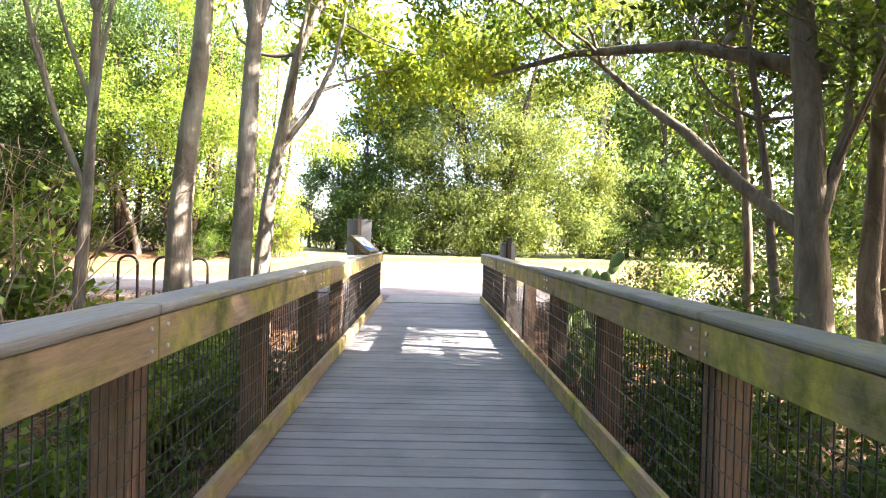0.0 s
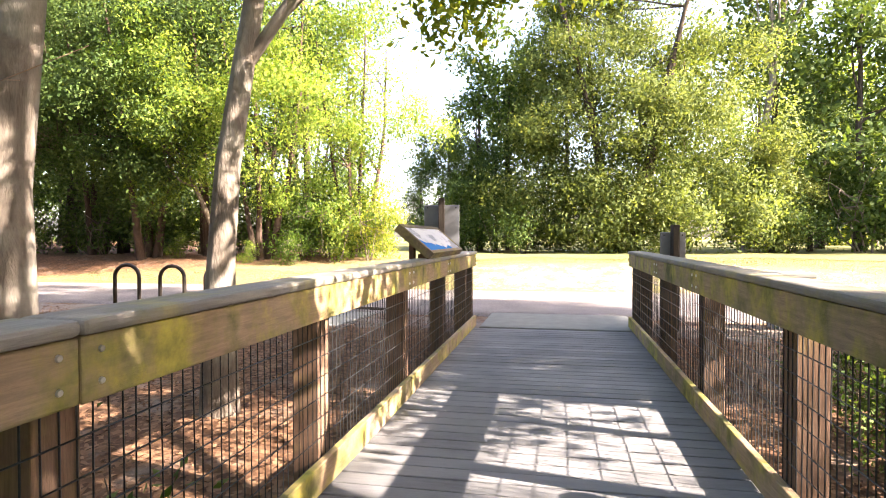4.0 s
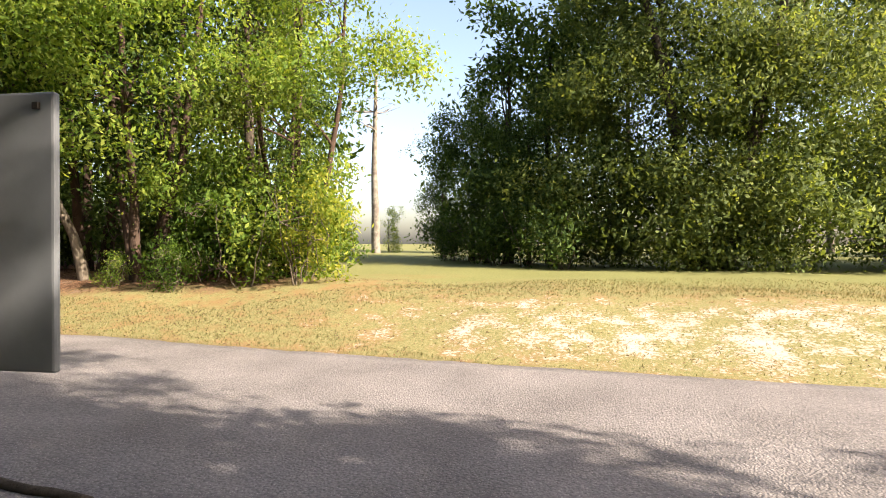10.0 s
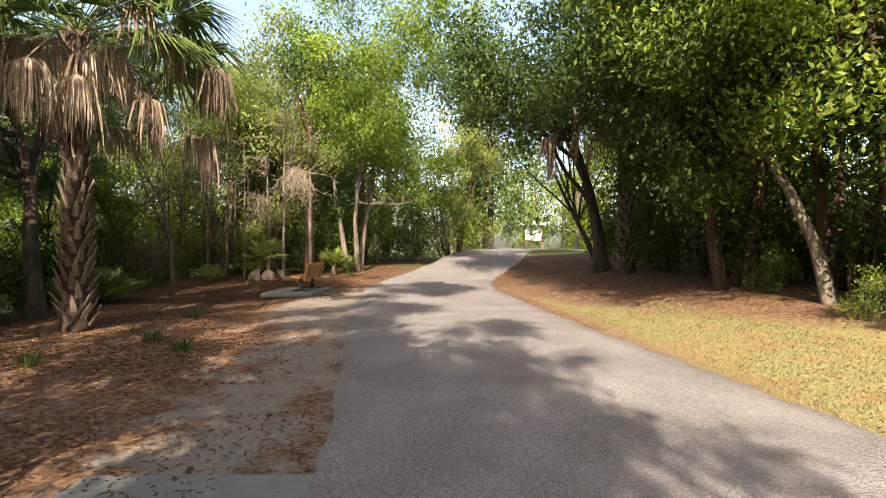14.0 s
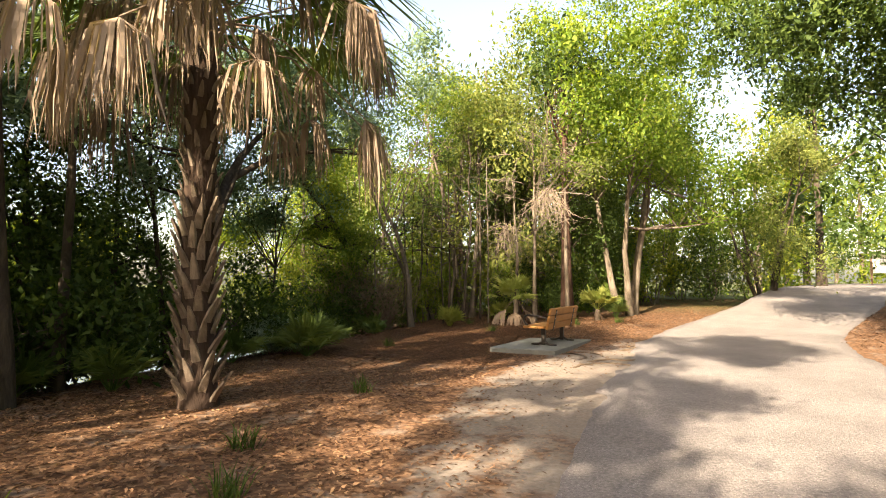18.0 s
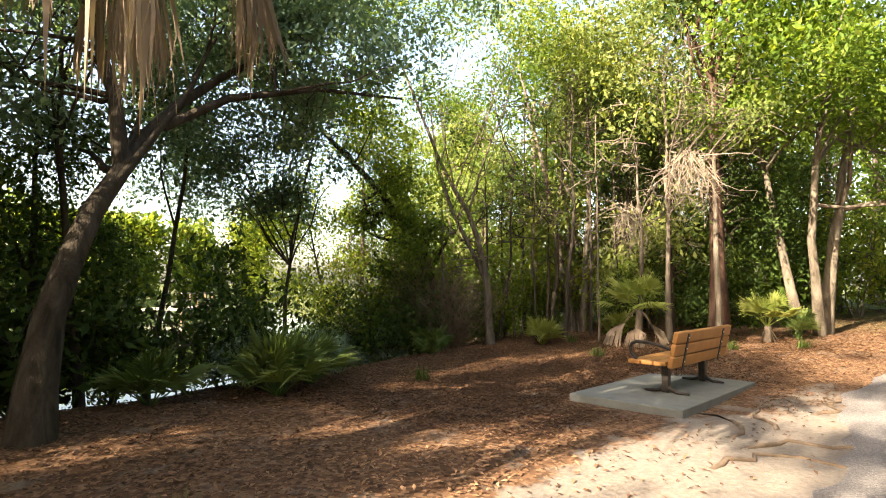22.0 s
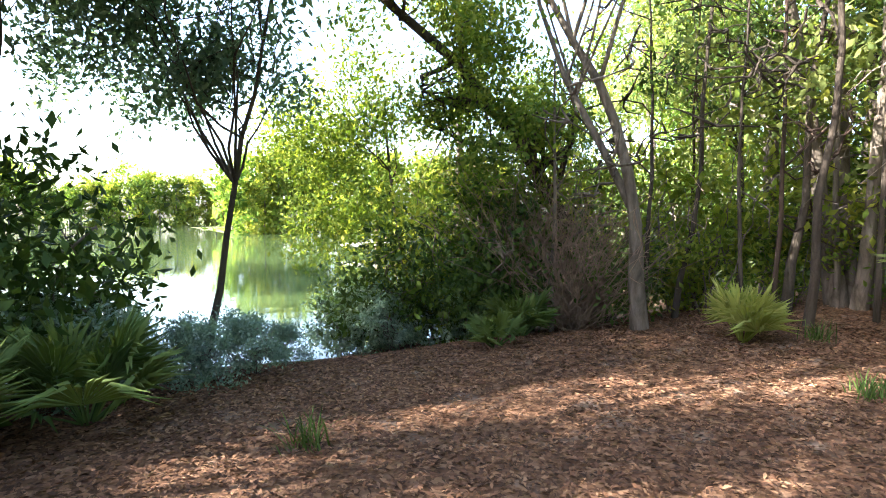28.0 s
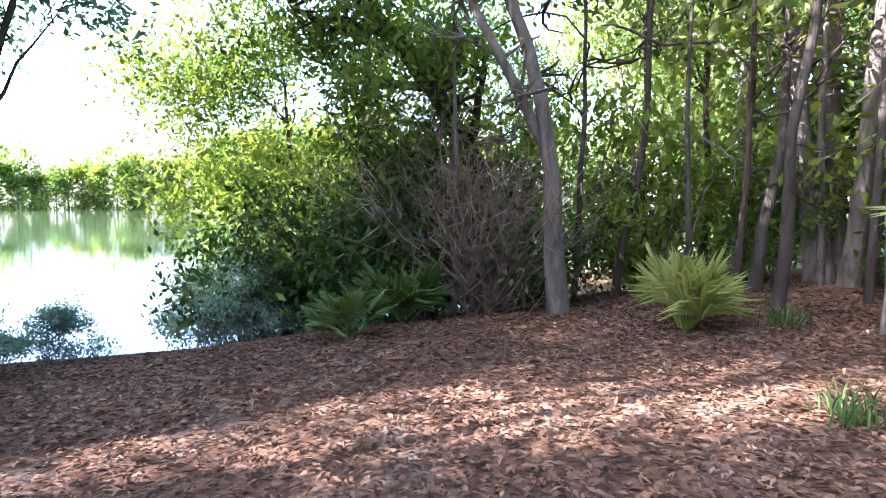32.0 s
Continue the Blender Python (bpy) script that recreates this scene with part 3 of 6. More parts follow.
def sign_material():
    m, nt, b = mat("sign_print", 0.25, 0.5)
    v = coords(nt)
    sep = nt.nodes.new("ShaderNodeSeparateXYZ")
    nt.links.new(v, sep.inputs[0])
    wave = math_node(nt, "ADD", sep.outputs[0], math_node(nt, "MULTIPLY", noise_tex(nt, v, 3.0, 2), 0.22))
    wave = math_node(nt, "ADD", wave, math_node(nt, "MULTIPLY", sep.outputs[1], -0.12))
    c = ramp(nt, wave, [(0.0, (0.62, 0.62, 0.62)), (0.02, (0.72, 0.72, 0.72))])
    mr = nt.nodes.new("ShaderNodeMapRange")
    mr.inputs[1].default_value, mr.inputs[2].default_value = 0.045, 0.055
    nt.links.new(wave, mr.inputs[0])
    c = mix(nt, mr.outputs[0], (0.72, 0.73, 0.74), (0.03, 0.22, 0.62))
    cloud = noise_tex(nt, coords(nt, (1.4, 0.6, 1.4)), 4.5, 3, 0.5, 0.4)
    grey = mix(nt, ramp(nt, cloud, [(0.52, (0, 0, 0)), (0.60, (0.75, 0.75, 0.75))]), (0.74, 0.74, 0.76), (0.30, 0.31, 0.34))
    c = mix(nt, mr.outputs[0], grey, (0.03, 0.22, 0.62))
    nt.links.new(c, b.inputs["Base Color"])
    return m


M_FRAME = wood_material("frame_wood", (0.065, 0.05, 0.032), (0.20, 0.15, 0.088), 0.4, 0.15, (6, 0.5, 6))
M_SIGN, M_PRINT = sign_material(), plain("print_grey", (0.34, 0.35, 0.38), 0.5)
build_sign()


# ---- trail boards on posts beside the landing, seen from behind ----
def build_trail_board(x, y, top, w, h, rz, label):
    t = thing("trail_board", x, y, hz(x, y), label, "sign board", "boards by the road", rz=rz)
    z = top - hz(x, y)
    part("post", boxed(-0.045, 0.045, -0.045, 0.045, -0.2, z, 0.006), M_POST_DARK, t)
    part("board", boxed(-w / 2, w / 2, 0.05, 0.075, z - 0.10 - h, z - 0.10, 0.008), M_PANEL_BACK, t, "grey board with clipped corners")
    for sx in (-w / 2 + 0.05, w / 2 - 0.05):
        part("bolt", boxed(sx - 0.01, sx + 0.01, 0.04, 0.05, z - 0.15, z - 0.13, 0.002), M_STEEL, t)


M_POST_DARK = wood_material("post_dark", (0.02, 0.016, 0.013), (0.055, 0.045, 0.035), 0.0, 0.0, (6, 6, 0.5))
build_trail_board(-1.82, 12.38, 1.92, 0.52, 0.78, 10, "grey trail board on a dark wooden post, seen from behind")
build_trail_board(1.42, 12.35, 1.50, 0.36, 0.45, 18, "small grey trail board on a short wooden post")


def build_utility_box():
    x, y = 3.05, 13.0
    t = thing("utility_box", x, y, hz(x, y), "low grey utility box standing beside the road", "utility box", rz=12)
    part("body", boxed(-0.22, 0.22, -0.18, 0.18, -0.1, 0.72, 0.02), M_PANEL_BACK, t)
    part("lid", boxed(-0.25, 0.25, -0.21, 0.21, 0.722, 0.80, 0.02), M_CONC, t, "pale grey lid")


build_utility_box()


# ---- bicycle racks ----
def build_racks():
    first = None
    for i in range(3):
        x, y = -6.05 + 0.62 * i, 11.0 + 0.14 * i
        if first is None:
            t = thing("bike_rack", x, y, hz(x, y), "black steel inverted-U bicycle hoop set in the ground", "bike rack", "bicycle hoops")
            V, F = [], []
            pts = [(-0.17, 0, -0.1), (-0.17, 0, 0.35), (-0.17, 0, 0.72)]
            pts += [(-0.17 * math.cos(a), 0, 0.72 + 0.17 * math.sin(a)) for a in np.linspace(0.2, math.pi - 0.2, 9)]
            pts += [(0.17, 0, 0.72), (0.17, 0, 0.35), (0.17, 0, -0.1)]
            tube_into(V, F, pts, [0.027] * len(pts), 10)
            part("hoop", raw("hoop", V, F, M_STEEL, True), None, t)
            for sx in (-0.17, 0.17):
                part("foot_plate", boxed(sx - 0.06, sx + 0.06, -0.06, 0.06, 0.0, 0.012, 0.003), M_STEEL, t)
            t.matrix_world = pose(x, y, hz(x, y), 0, 0, 13)
            first = t
        else:
            copy_thing(first, pose(x, y, hz(x, y), 0, 0, 13))


build_racks()


# ---- bench on its concrete pad ----
PAD = pose(-19.79, 10.77, 0.0, 0, 0, -6 + 180)


def build_bench():
    z0 = 0.205
    pad = new("bench_pad", finish(boxed(-1.16, 1.44, -0.66, 0.77, -0.18, 0.0, 0.012), "bench_pad", M_CONC))
    pad.matrix_world = PAD @ pose(0, 0, z0)
    tagged(pad, "pale concrete pad under the bench", "concrete pad", kind="structure")
    bench = new("bench")
    bench.matrix_world = PAD @ pose(0.34, -0.12, z0 + 0.002)
    tagged(bench, "tan slatted park bench with dark steel legs and arms", "bench")
    # local +y is the way that the bench faces
    W = 0.95
    for k, (y0, y1) in enumerate(((-0.12, 0.035), (0.045, 0.20), (0.21, 0.365))):
        part("seat_slat", boxed(-W, W, y0, y1, 0.375, 0.43, 0.014), M_SLAT, bench)
    tilt = pose(0, -0.165, 0.355, 12, 0, 0)
    for k in range(3):
        z = 0.0 + k * 0.155
        part("back_slat", boxed(-W, W, -0.03, 0.03, z, z + 0.145, 0.015, tilt), M_SLAT, bench)
    for x in (-0.62, 0.62):
        part("leg", boxed(x - 0.045, x + 0.045, -0.03, 0.06, 0.01, 0.375, 0.012), M_STEEL, bench)
        part("back_strap", boxed(x - 0.028, x + 0.028, -0.042, -0.0305, -0.03, 0.43, 0.004, tilt), M_STEEL, bench)
        part("seat_bar", boxed(x - 0.03, x + 0.03, -0.16, 0.34, 0.35, 0.3745, 0.004), M_STEEL, bench)
        V, F = [], []
        for sgn in (-1, 1):
            tube_into(V, F, [(x, 0.015, 0.12), (x, 0.015 + sgn * 0.05, 0.05), (x, 0.015 + sgn * 0.14, 0.018), (x, 0.015 + sgn * 0.26, 0.014), (x, 0.015 + sgn * 0.29, 0.016)], [0.03, 0.03, 0.022, 0.016, 0.012], 8)
        part("foot", raw("foot", V, F, M_STEEL, True), None, bench)
        for z in (0.07, 0.24, 0.38):
            bm = bmesh.new()
            r = bmesh.ops.create_cone(bm, cap_ends=True, segments=10, radius1=0.011, radius2=0.008, depth=0.008)
            bmesh.ops.transform(bm, matrix=tilt @ pose(x, -0.046, z, 90, 0, 0), verts=r["verts"])
            part("bolt", bm, M_BOLT, bench)
    for x in (-W + 0.06, W - 0.06):
        V, F = [], []
        pts = [(x, -0.21, 0.57), (x, -0.05, 0.615), (x, 0.12, 0.645), (x, 0.27, 0.65), (x, 0.335, 0.625), (x, 0.36, 0.57), (x, 0.345, 0.50), (x, 0.30, 0.455), (x, 0.27, 0.432)]
        tube_into(V, F, pts, [0.022] * len(pts), 8)
        part("armrest", raw("armrest", V, F, M_STEEL, True), None, bench, "curved dark steel armrest")


build_bench()


# ---- plants ----
M_TWIG_PALE = plain("dead_twig_pale", (0.24, 0.19, 0.145), 0.9, 0, 0.3, 8)
def leaf_quads(rng, centres, per, spread, size, up=0.35, aspect=0.46):
    """Leaves in bunches round the centres: (n, 4, 3)."""
    n = len(centres) * per
    c = np.repeat(centres, per, 0) + rng.normal(0, 1, (n, 3)) * np.asarray(spread)
    d = rng.normal(0, 1, (n, 3))
    d[:, 2] -= 0.35
    d /= np.linalg.norm(d, axis=1)[:, None]
    nrm = rng.normal(0, 1, (n, 3))
    nrm[:, 2] += up * 4
    s = np.cross(d, nrm)
    s /= np.linalg.norm(s, axis=1)[:, None] + 1e-9
    u = np.cross(s, d)
    L = size * rng.uniform(0.6, 1.35, (n, 1))
    q = np.empty((n, 4, 3))
    q[:, 0] = c - d * L * 0.5
    q[:, 1] = c + s * L * aspect * 0.5 - u * L * 0.10
    q[:, 2] = c + d * L * 0.5 - u * L * 0.05
    q[:, 3] = c - s * L * aspect * 0.5 - u * L * 0.10
    return q


def crown_points(rng, blobs, n):
    """Bunch centres on boughs near the outside of flattened balls (x, y, z, rx, ry, rz), and the middle of the bough of each."""
    ball = np.array(blobs, float)
    vol = (ball[:, 3] * ball[:, 4] * ball[:, 5]) ** 0.75
    m = max(len(blobs) * 3, n // 6)
    pick = rng.choice(len(blobs), m, p=vol / vol.sum())
    d = rng.normal(0, 1, (m, 3))
    d[:, 2] += 0.2
    d /= np.linalg.norm(d, axis=1)[:, None]
    r = rng.uniform(0.3, 1.0, (m, 1)) ** 0.6
    b = ball[pick]
    boughs = b[:, :3] + d * r * b[:, 3:]
    k = rng.integers(0, m, n)
    off = rng.normal(0, 1, (n, 3))
    side = (off[:, :2] * d[k][:, :2]).sum(1)
    pts = boughs[k] + off * b[k][:, 3:] * (0.25, 0.25, 0.15)
    pts[:, 2] -= 0.10 * np.maximum(side, 0) * b[k][:, 5]
    return pts, boughs[k]


def puff(seed, n, reach, z0, z1, size, flat=0.75, thin=0.5):
    """n balls that together make an uneven crown between z0 and z1."""
    r = random.Random(seed)
    out = []
    for k in range(n):
        f = (k + r.random()) / n
        w = reach * (1 - thin * abs(2 * f - 0.85))
        a = r.uniform(0, 6.283)
        q = w * math.sqrt(r.random()) * 0.85
        s = size * r.uniform(0.7, 1.25)
        out.append((math.cos(a) * q, math.sin(a) * q, z0 + (z1 - z0) * f, s, s, s * flat))
    return out


def bent(rng, a, b, n, wob):
    a, b = np.array(a, float), np.array(b, float)
    out = []
    off = rng.normal(0, wob, 3)
    for i in range(n + 1):
        t = i / n
        out.append(a + (b - a) * t + off * math.sin(math.pi * t) + rng.normal(0, wob * 0.18, 3) * (0 < i < n))
    return out


def make_tree(seed, h, r, blobs, bunches, per=44, leaf=0.12, spread=0.28, lean=(0, 0), leafmat=None, bark=None, stems=1, limbs=9,
              twigs=26, name="tree", label="", category="tree", group="", fork=0.45, trunk_top=None, wob=0.12, flare=0.16, line=None, extra=()):
    """A tree at the origin: an Empty with trunk and crown. line: the trunk's own course; extra: courses of its great limbs with start radius."""
    rng = np.random.default_rng(seed)
    t = new(name)
    tagged(t, label, category, group)
    V, F = [], []
    pts, boughs = crown_points(rng, blobs, bunches) if bunches else (np.zeros((0, 3)), None)
    top = trunk_top or h * 0.82
    ends = []
    for s in range(stems):
        a = 2 * math.pi * s / max(1, stems) + rng.uniform(0, 1)
        sx, sy = (0, 0) if stems == 1 else (math.cos(a) * r * 1.3, math.sin(a) * r * 1.3)
        tx, ty = lean[0] + (0 if stems == 1 else math.cos(a) * h * flare), lean[1] + (0 if stems == 1 else math.sin(a) * h * flare)
        rr = r if stems == 1 else r * rng.uniform(0.55, 0.9)
        if line is not None and s == 0:
            k = np.linspace(0, len(line) - 1, 10)
            src = np.array(line, float)
            course = [np.array([np.interp(q, range(len(src)), src[:, c]) for c in range(3)]) + rng.normal(0, 0.012, 3) for q in k]
        else:
            course = bent(rng, (sx, sy, -0.25), (sx + tx, sy + ty, top), 9, wob)
        rad = [rr * (1.35 if i == 0 else 1.0) * (1 - 0.76 * i / 9) for i in range(10)]
        rad[1] = rr * 1.06
        tube_into(V, F, course, rad, 10)
        ends.append((course, rad))
    for course, r0 in extra:
        course = [Vector(c) + Vector(rng.normal(0, 0.02, 3)) for c in course]
        tube_into(V, F, course, [r0 * (1 - 0.75 * i / (len(course) - 1)) for i in range(len(course))], 8)
        c = [np.array(p) for p in course]
        while len(c) < 10:
            c = [p for a, b in zip(c[:-1], c[1:]) for p in (a, (a + b) / 2)] + [c[-1]]
        ends.append((c[:10], [r0 * (1 - 0.07 * i) for i in range(10)]))
    main = []
    if bunches:
        for k in range(limbs):
            course, rad = ends[k % len(ends)]
            i = int(rng.integers(max(2, int(9 * fork)), 9))
            near = pts[np.argsort(((pts - course[i]) ** 2).sum(1))[: max(5, len(pts) // 3)]]
            goal = near[rng.integers(len(near))]
            l = bent(rng, course[i], goal, 5, 0.16)
            r0 = max(0.012, rad[i] * 0.6)
            tube_into(V, F, l, [r0 * (1 - 0.16 * j) for j in range(6)], 6)
            main.append((l, r0))
        for k in range(twigs):
            l, r0 = main[int(rng.integers(len(main)))]
            j = int(rng.integers(2, 6))
            near = pts[np.argsort(((pts - l[j]) ** 2).sum(1))[: max(3, len(pts) // 6)]]
            goal = near[rng.integers(len(near))]
            tube_into(V, F, bent(rng, l[j], goal, 3, 0.08), [max(0.006, r0 * 0.35), max(0.005, r0 * 0.24), 0.008, 0.005], 4)
    part("trunk", raw("trunk", V, F, bark or M_BARK, True), None, t)
    if bunches:
        q = leaf_quads(rng, pts, per, spread, leaf)
        # each leaf bulges away from the middle of its bough and of the ball it belongs to
        mid = q.mean(1)
        ball = np.array(blobs, float)
        near = np.argmin(((mid[:, None, :] - ball[None, :, :3]) ** 2).sum(2), 1)
        own = mid - np.repeat(boughs, per, 0)
        own[:, 2] += 0.08
        own /= np.linalg.norm(own, axis=1)[:, None] + 1e-9
        out = 0.55 * (mid - ball[near, :3]) / np.linalg.norm(ball[near, 3:], axis=1)[:, None] + 0.7 * own
        out[:, 2] += 0.1
        out /= np.linalg.norm(out, axis=1)[:, None] + 1e-9
        part("crown", quads("crown", q, leafmat or M_LEAF, out), None, t)
    return t


def put(ob, x, y, rz=0.0, dz=0.0, s=1.0):
    ob.matrix_world = pose(x, y, hz(x, y) + dz, 0, 0, rz) @ Matrix.Scale(s, 4)
    return ob


def again(ob, x, y, rz=0.0, s=1.0, dz=0.0):
    m = pose(x, y, hz(x, y) + dz, 0, 0, rz) @ Matrix.Scale(s, 4)
    made = copy_thing(ob, Matrix())
    made.matrix_world = m
    return made


# slender trees beside the boardwalk
BT = "boardwalk trees"
put(make_tree(1, 7, 0.062, puff(1, 5, 1.3, 4.2, 7.5, 0.8), 46, per=84, leaf=0.095, spread=0.17, label="slender pale-barked tree beside the boardwalk railing", bark=M_BARK_PALE, leafmat=M_LEAF_YELLOW, line=[(0, 0, -0.4), (0.0, 0, 1), (0.06, 0.02, 2.4), (0.12, 0.04, 4), (0.25, 0.1, 6)], group=BT), -2.8, 4.4)
# boughs from 9 m up are unseen, added to shade road and bench pad
put(make_tree(2, 13, 0.16, puff(2, 6, 1.7, 4.0, 8.0, 0.9) + [(0.2, 0.4, 11.4, 1.8, 1.8, 1.1), (-1.0, 0.6, 12.6, 1.7, 1.7, 1.0), (1.4, 0.8, 12.4, 1.8, 1.8, 1.0), (-2.2, 0.2, 11.8, 1.6, 1.6, 1.0), (-3.2, 0.8, 13.0, 1.7, 1.7, 1.0), (0.2, 1.0, 9.0, 1.7, 1.6, 0.9), (-1.6, 1.6, 9.4, 1.6, 1.5, 0.9), (0.4, 2.6, 9.6, 1.5, 1.5, 0.8), (-1.8, 3.2, 9.0, 1.5, 1.4, 0.8)], 260, per=84, leaf=0.095, spread=0.17, label="tall grey tree with mottled bark and climbing leaves", bark=M_BARK_PALE, leafmat=M_LEAF, line=[(0, 0, -0.4), (0.03, 0, 1.5), (0.16, 0.05, 3.2), (0.28, 0.1, 5), (0.4, 0.2, 8), (0.3, 0.3, 12)], group=BT), -3.16, 6.78)
put(make_tree(3, 11, 0.125, puff(3, 6, 2.0, 5.8, 9.5, 1.1), 110, per=84, leaf=0.12, spread=0.17, label="straight pale tree trunk standing close to the railing", bark=M_BARK_PALE, leafmat=M_LEAF_YELLOW, line=[(0, 0, -0.4), (0.02, 0, 1.5), (0.06, 0, 3.2), (0.12, 0.05, 5), (0.3, 0.2, 9.5)], group=BT, fork=0.6), -1.98, 5.6)
put(make_tree(4, 9, 0.125, [(1.6, 0.8, 5.4, 1.9, 1.8, 1.0), (0.4, 0.0, 6.4, 1.7, 1.6, 0.9), (2.4, 1.6, 4.3, 1.2, 1.2, 0.6), (-0.6, 0.0, 6.0, 1.5, 1.4, 0.8), (0.9, 1.0, 3.9, 0.9, 0.8, 0.45), (1.6, 2.2, 4.1, 1.0, 0.9, 0.5), (0.3, 1.8, 4.7, 1.0, 0.9, 0.5)], 210, per=84, leaf=0.12, spread=0.17, label="curved grey tree leaning over the boardwalk", bark=M_BARK_PALE, leafmat=M_LEAF_YELLOW, line=[(0, 0, -0.4), (-0.02, 0, 0.8), (0.08, 0, 1.8), (0.22, 0.05, 2.9), (0.42, 0.1, 3.9), (0.75, 0.3, 4.9), (1.2, 0.6, 6.6)], group=BT, fork=0.5), -2.5, 7.9)
put(make_tree(5, 11, 0.17, puff(5, 6, 2.6, 4.0, 8.5, 1.2) + [(-1.6, 2.4, 4.4, 1.7, 1.4, 0.7), (-2.6, 1.2, 5.4, 1.4, 1.4, 0.6), (-3.7, 1.5, 5.8, 1.4, 1.3, 0.7), (-3.4, 2.7, 4.9, 1.3, 1.2, 0.6), (-4.4, 0.6, 6.6, 1.4, 1.4, 0.8)], 190, per=84, leaf=0.095, spread=0.17, label="thick dark tree in shade beside the boardwalk", bark=M_BARK, leafmat=M_LEAF, lean=(-0.1, 0.4), group=BT, fork=0.3,
              extra=[([(0, 0.1, 3.4), (-0.9, 0.9, 3.9), (-1.9, 1.9, 4.1), (-2.9, 2.6, 4.0)], 0.09)]), 3.5, 5.25)
put(make_tree(6, 9, 0.12, puff(6, 5, 1.8, 3.4, 8.0, 1.0), 60, per=84, leaf=0.095, spread=0.17, label="slim dark tree behind the boardwalk railing", bark=M_BARK, leafmat=M_LEAF_DARK, lean=(0.2, 0.1), group=BT), 4.2, 5.6)
put(make_tree(7, 8, 0.075, puff(7, 5, 1.7, 3.4, 7.5, 0.9), 60, per=84, leaf=0.095, spread=0.17, label="slim leaning tree behind the boardwalk railing", bark=M_BARK, leafmat=M_LEAF, line=[(0, 0, -0.4), (0.02, 0, 1.2), (-0.08, 0, 2.6), (-0.3, 0.1, 4.2), (-0.5, 0.3, 6.6)], group=BT), 3.94, 7.4)
put(make_tree(9, 8, 0.06, puff(9, 5, 1.5, 3.6, 7.5, 0.9), 50, per=84, leaf=0.095, spread=0.17, label="thin leaning tree close behind the boardwalk railing", bark=M_BARK, leafmat=M_LEAF_DARK, line=[(0, 0, -0.4), (0.0, 0, 1.2), (-0.12, 0.1, 2.6), (-0.35, 0.2, 4.2), (-0.5, 0.4, 6.4)], group=BT), 3.25, 5.55)
# shade caster out of view: boughs set by where their shadows fall
put(make_tree(10, 13, 0.26, [(-1.5, 1.2, 5.0, 1.5, 1.3, 0.7), (-3.2, 1.6, 5.7, 1.5, 1.3, 0.7), (-0.5, 0.0, 6.4, 2.0, 1.8, 1.0), (1.5, 0.5, 6.6, 1.9, 1.8, 1.0), (-4.5, 0.0, 7.2, 1.6, 1.4, 0.7), (-6.5, -0.6, 7.1, 1.5, 1.3, 0.6), (-8.4, -0.4, 7.5, 1.4, 1.2, 0.6), (-1.0, 0.4, 9.0, 2.0, 1.8, 1.0), (-3.0, -0.8, 9.8, 1.8, 1.5, 0.8), (-5.5, -1.2, 9.6, 1.6, 1.4, 0.7), (-7.8, -1.0, 9.8, 1.5, 1.3, 0.7), (-9.4, -0.8, 10.3, 1.3, 1.2, 0.6), (-0.4, 0.0, 11.2, 1.9, 1.8, 0.9), (-9.8, -0.2, 12.2, 1.5, 1.5, 0.6), (-7.6, 0.8, 12.0, 1.4, 1.3, 0.6), (-1.5, -2.4, 6.6, 1.5, 1.3, 0.8), (-0.2, -2.6, 7.2, 1.3, 1.2, 0.7)], 580, per=84, leaf=0.165, spread=0.19, label="tall oak added out of view to shade the landing and road", bark=M_BARK, leafmat=M_LEAF, limbs=16, twigs=40, fork=0.4, group=BT,
              extra=[([(0, 0, 4.6), (-1.8, 0.2, 5.8), (-4.4, 0.4, 6.9), (-7.6, 0.4, 8.2)], 0.1)]), 9.6, 11.5)

# added for its shadow on the deck; trunk and high crown stay out of view
put(make_tree(8, 8, 0.13, [(-0.9, -0.3, 5.4, 1.3, 1.3, 0.7), (-1.3, 0.7, 6.2, 1.4, 1.4, 0.8), (-0.4, 1.3, 6.8, 1.5, 1.5, 0.8), (0.4, 0.2, 7.4, 1.5, 1.5, 0.8), (-2.0, 0.0, 6.6, 1.2, 1.2, 0.6)], 80, per=84, leaf=0.11, spread=0.17, label="leafy tree added out of view to shade the start of the boardwalk", bark=M_BARK, leafmat=M_LEAF, group=BT, fork=0.5), 4.2, 1.6)
# woodland prototypes: near ones with small leaves, far ones with coarse sprays
WT = "woodland trees"
WOOD = [
    make_tree(21, 11, 0.20, puff(21, 12, 3.2, 2.6, 10.5, 1.5), 170, per=70, leaf=0.165, spread=0.35, label="leafy broad tree at the wood's edge", group=WT, leafmat=M_LEAF),
    make_tree(22, 12, 0.15, puff(22, 11, 2.6, 3.0, 11.5, 1.4), 165, per=70, leaf=0.165, spread=0.35, label="tall narrow leafy tree in the woods", group=WT, leafmat=M_LEAF_YELLOW, bark=M_BARK),
    make_tree(23, 9, 0.15, puff(23, 12, 3.0, 1.4, 8.5, 1.4), 170, per=70, leaf=0.16, spread=0.33, stems=4, label="several-stemmed leafy tree with low branches", group=WT, leafmat=M_LEAF_OLIVE),
    make_tree(24, 10, 0.17, puff(24, 12, 2.8, 2.2, 9.5, 1.4), 170, per=70, leaf=0.16, spread=0.33, label="dark evergreen oak with dense crown", group=WT, leafmat=M_LEAF_DARK, bark=M_BARK_DARK),
]
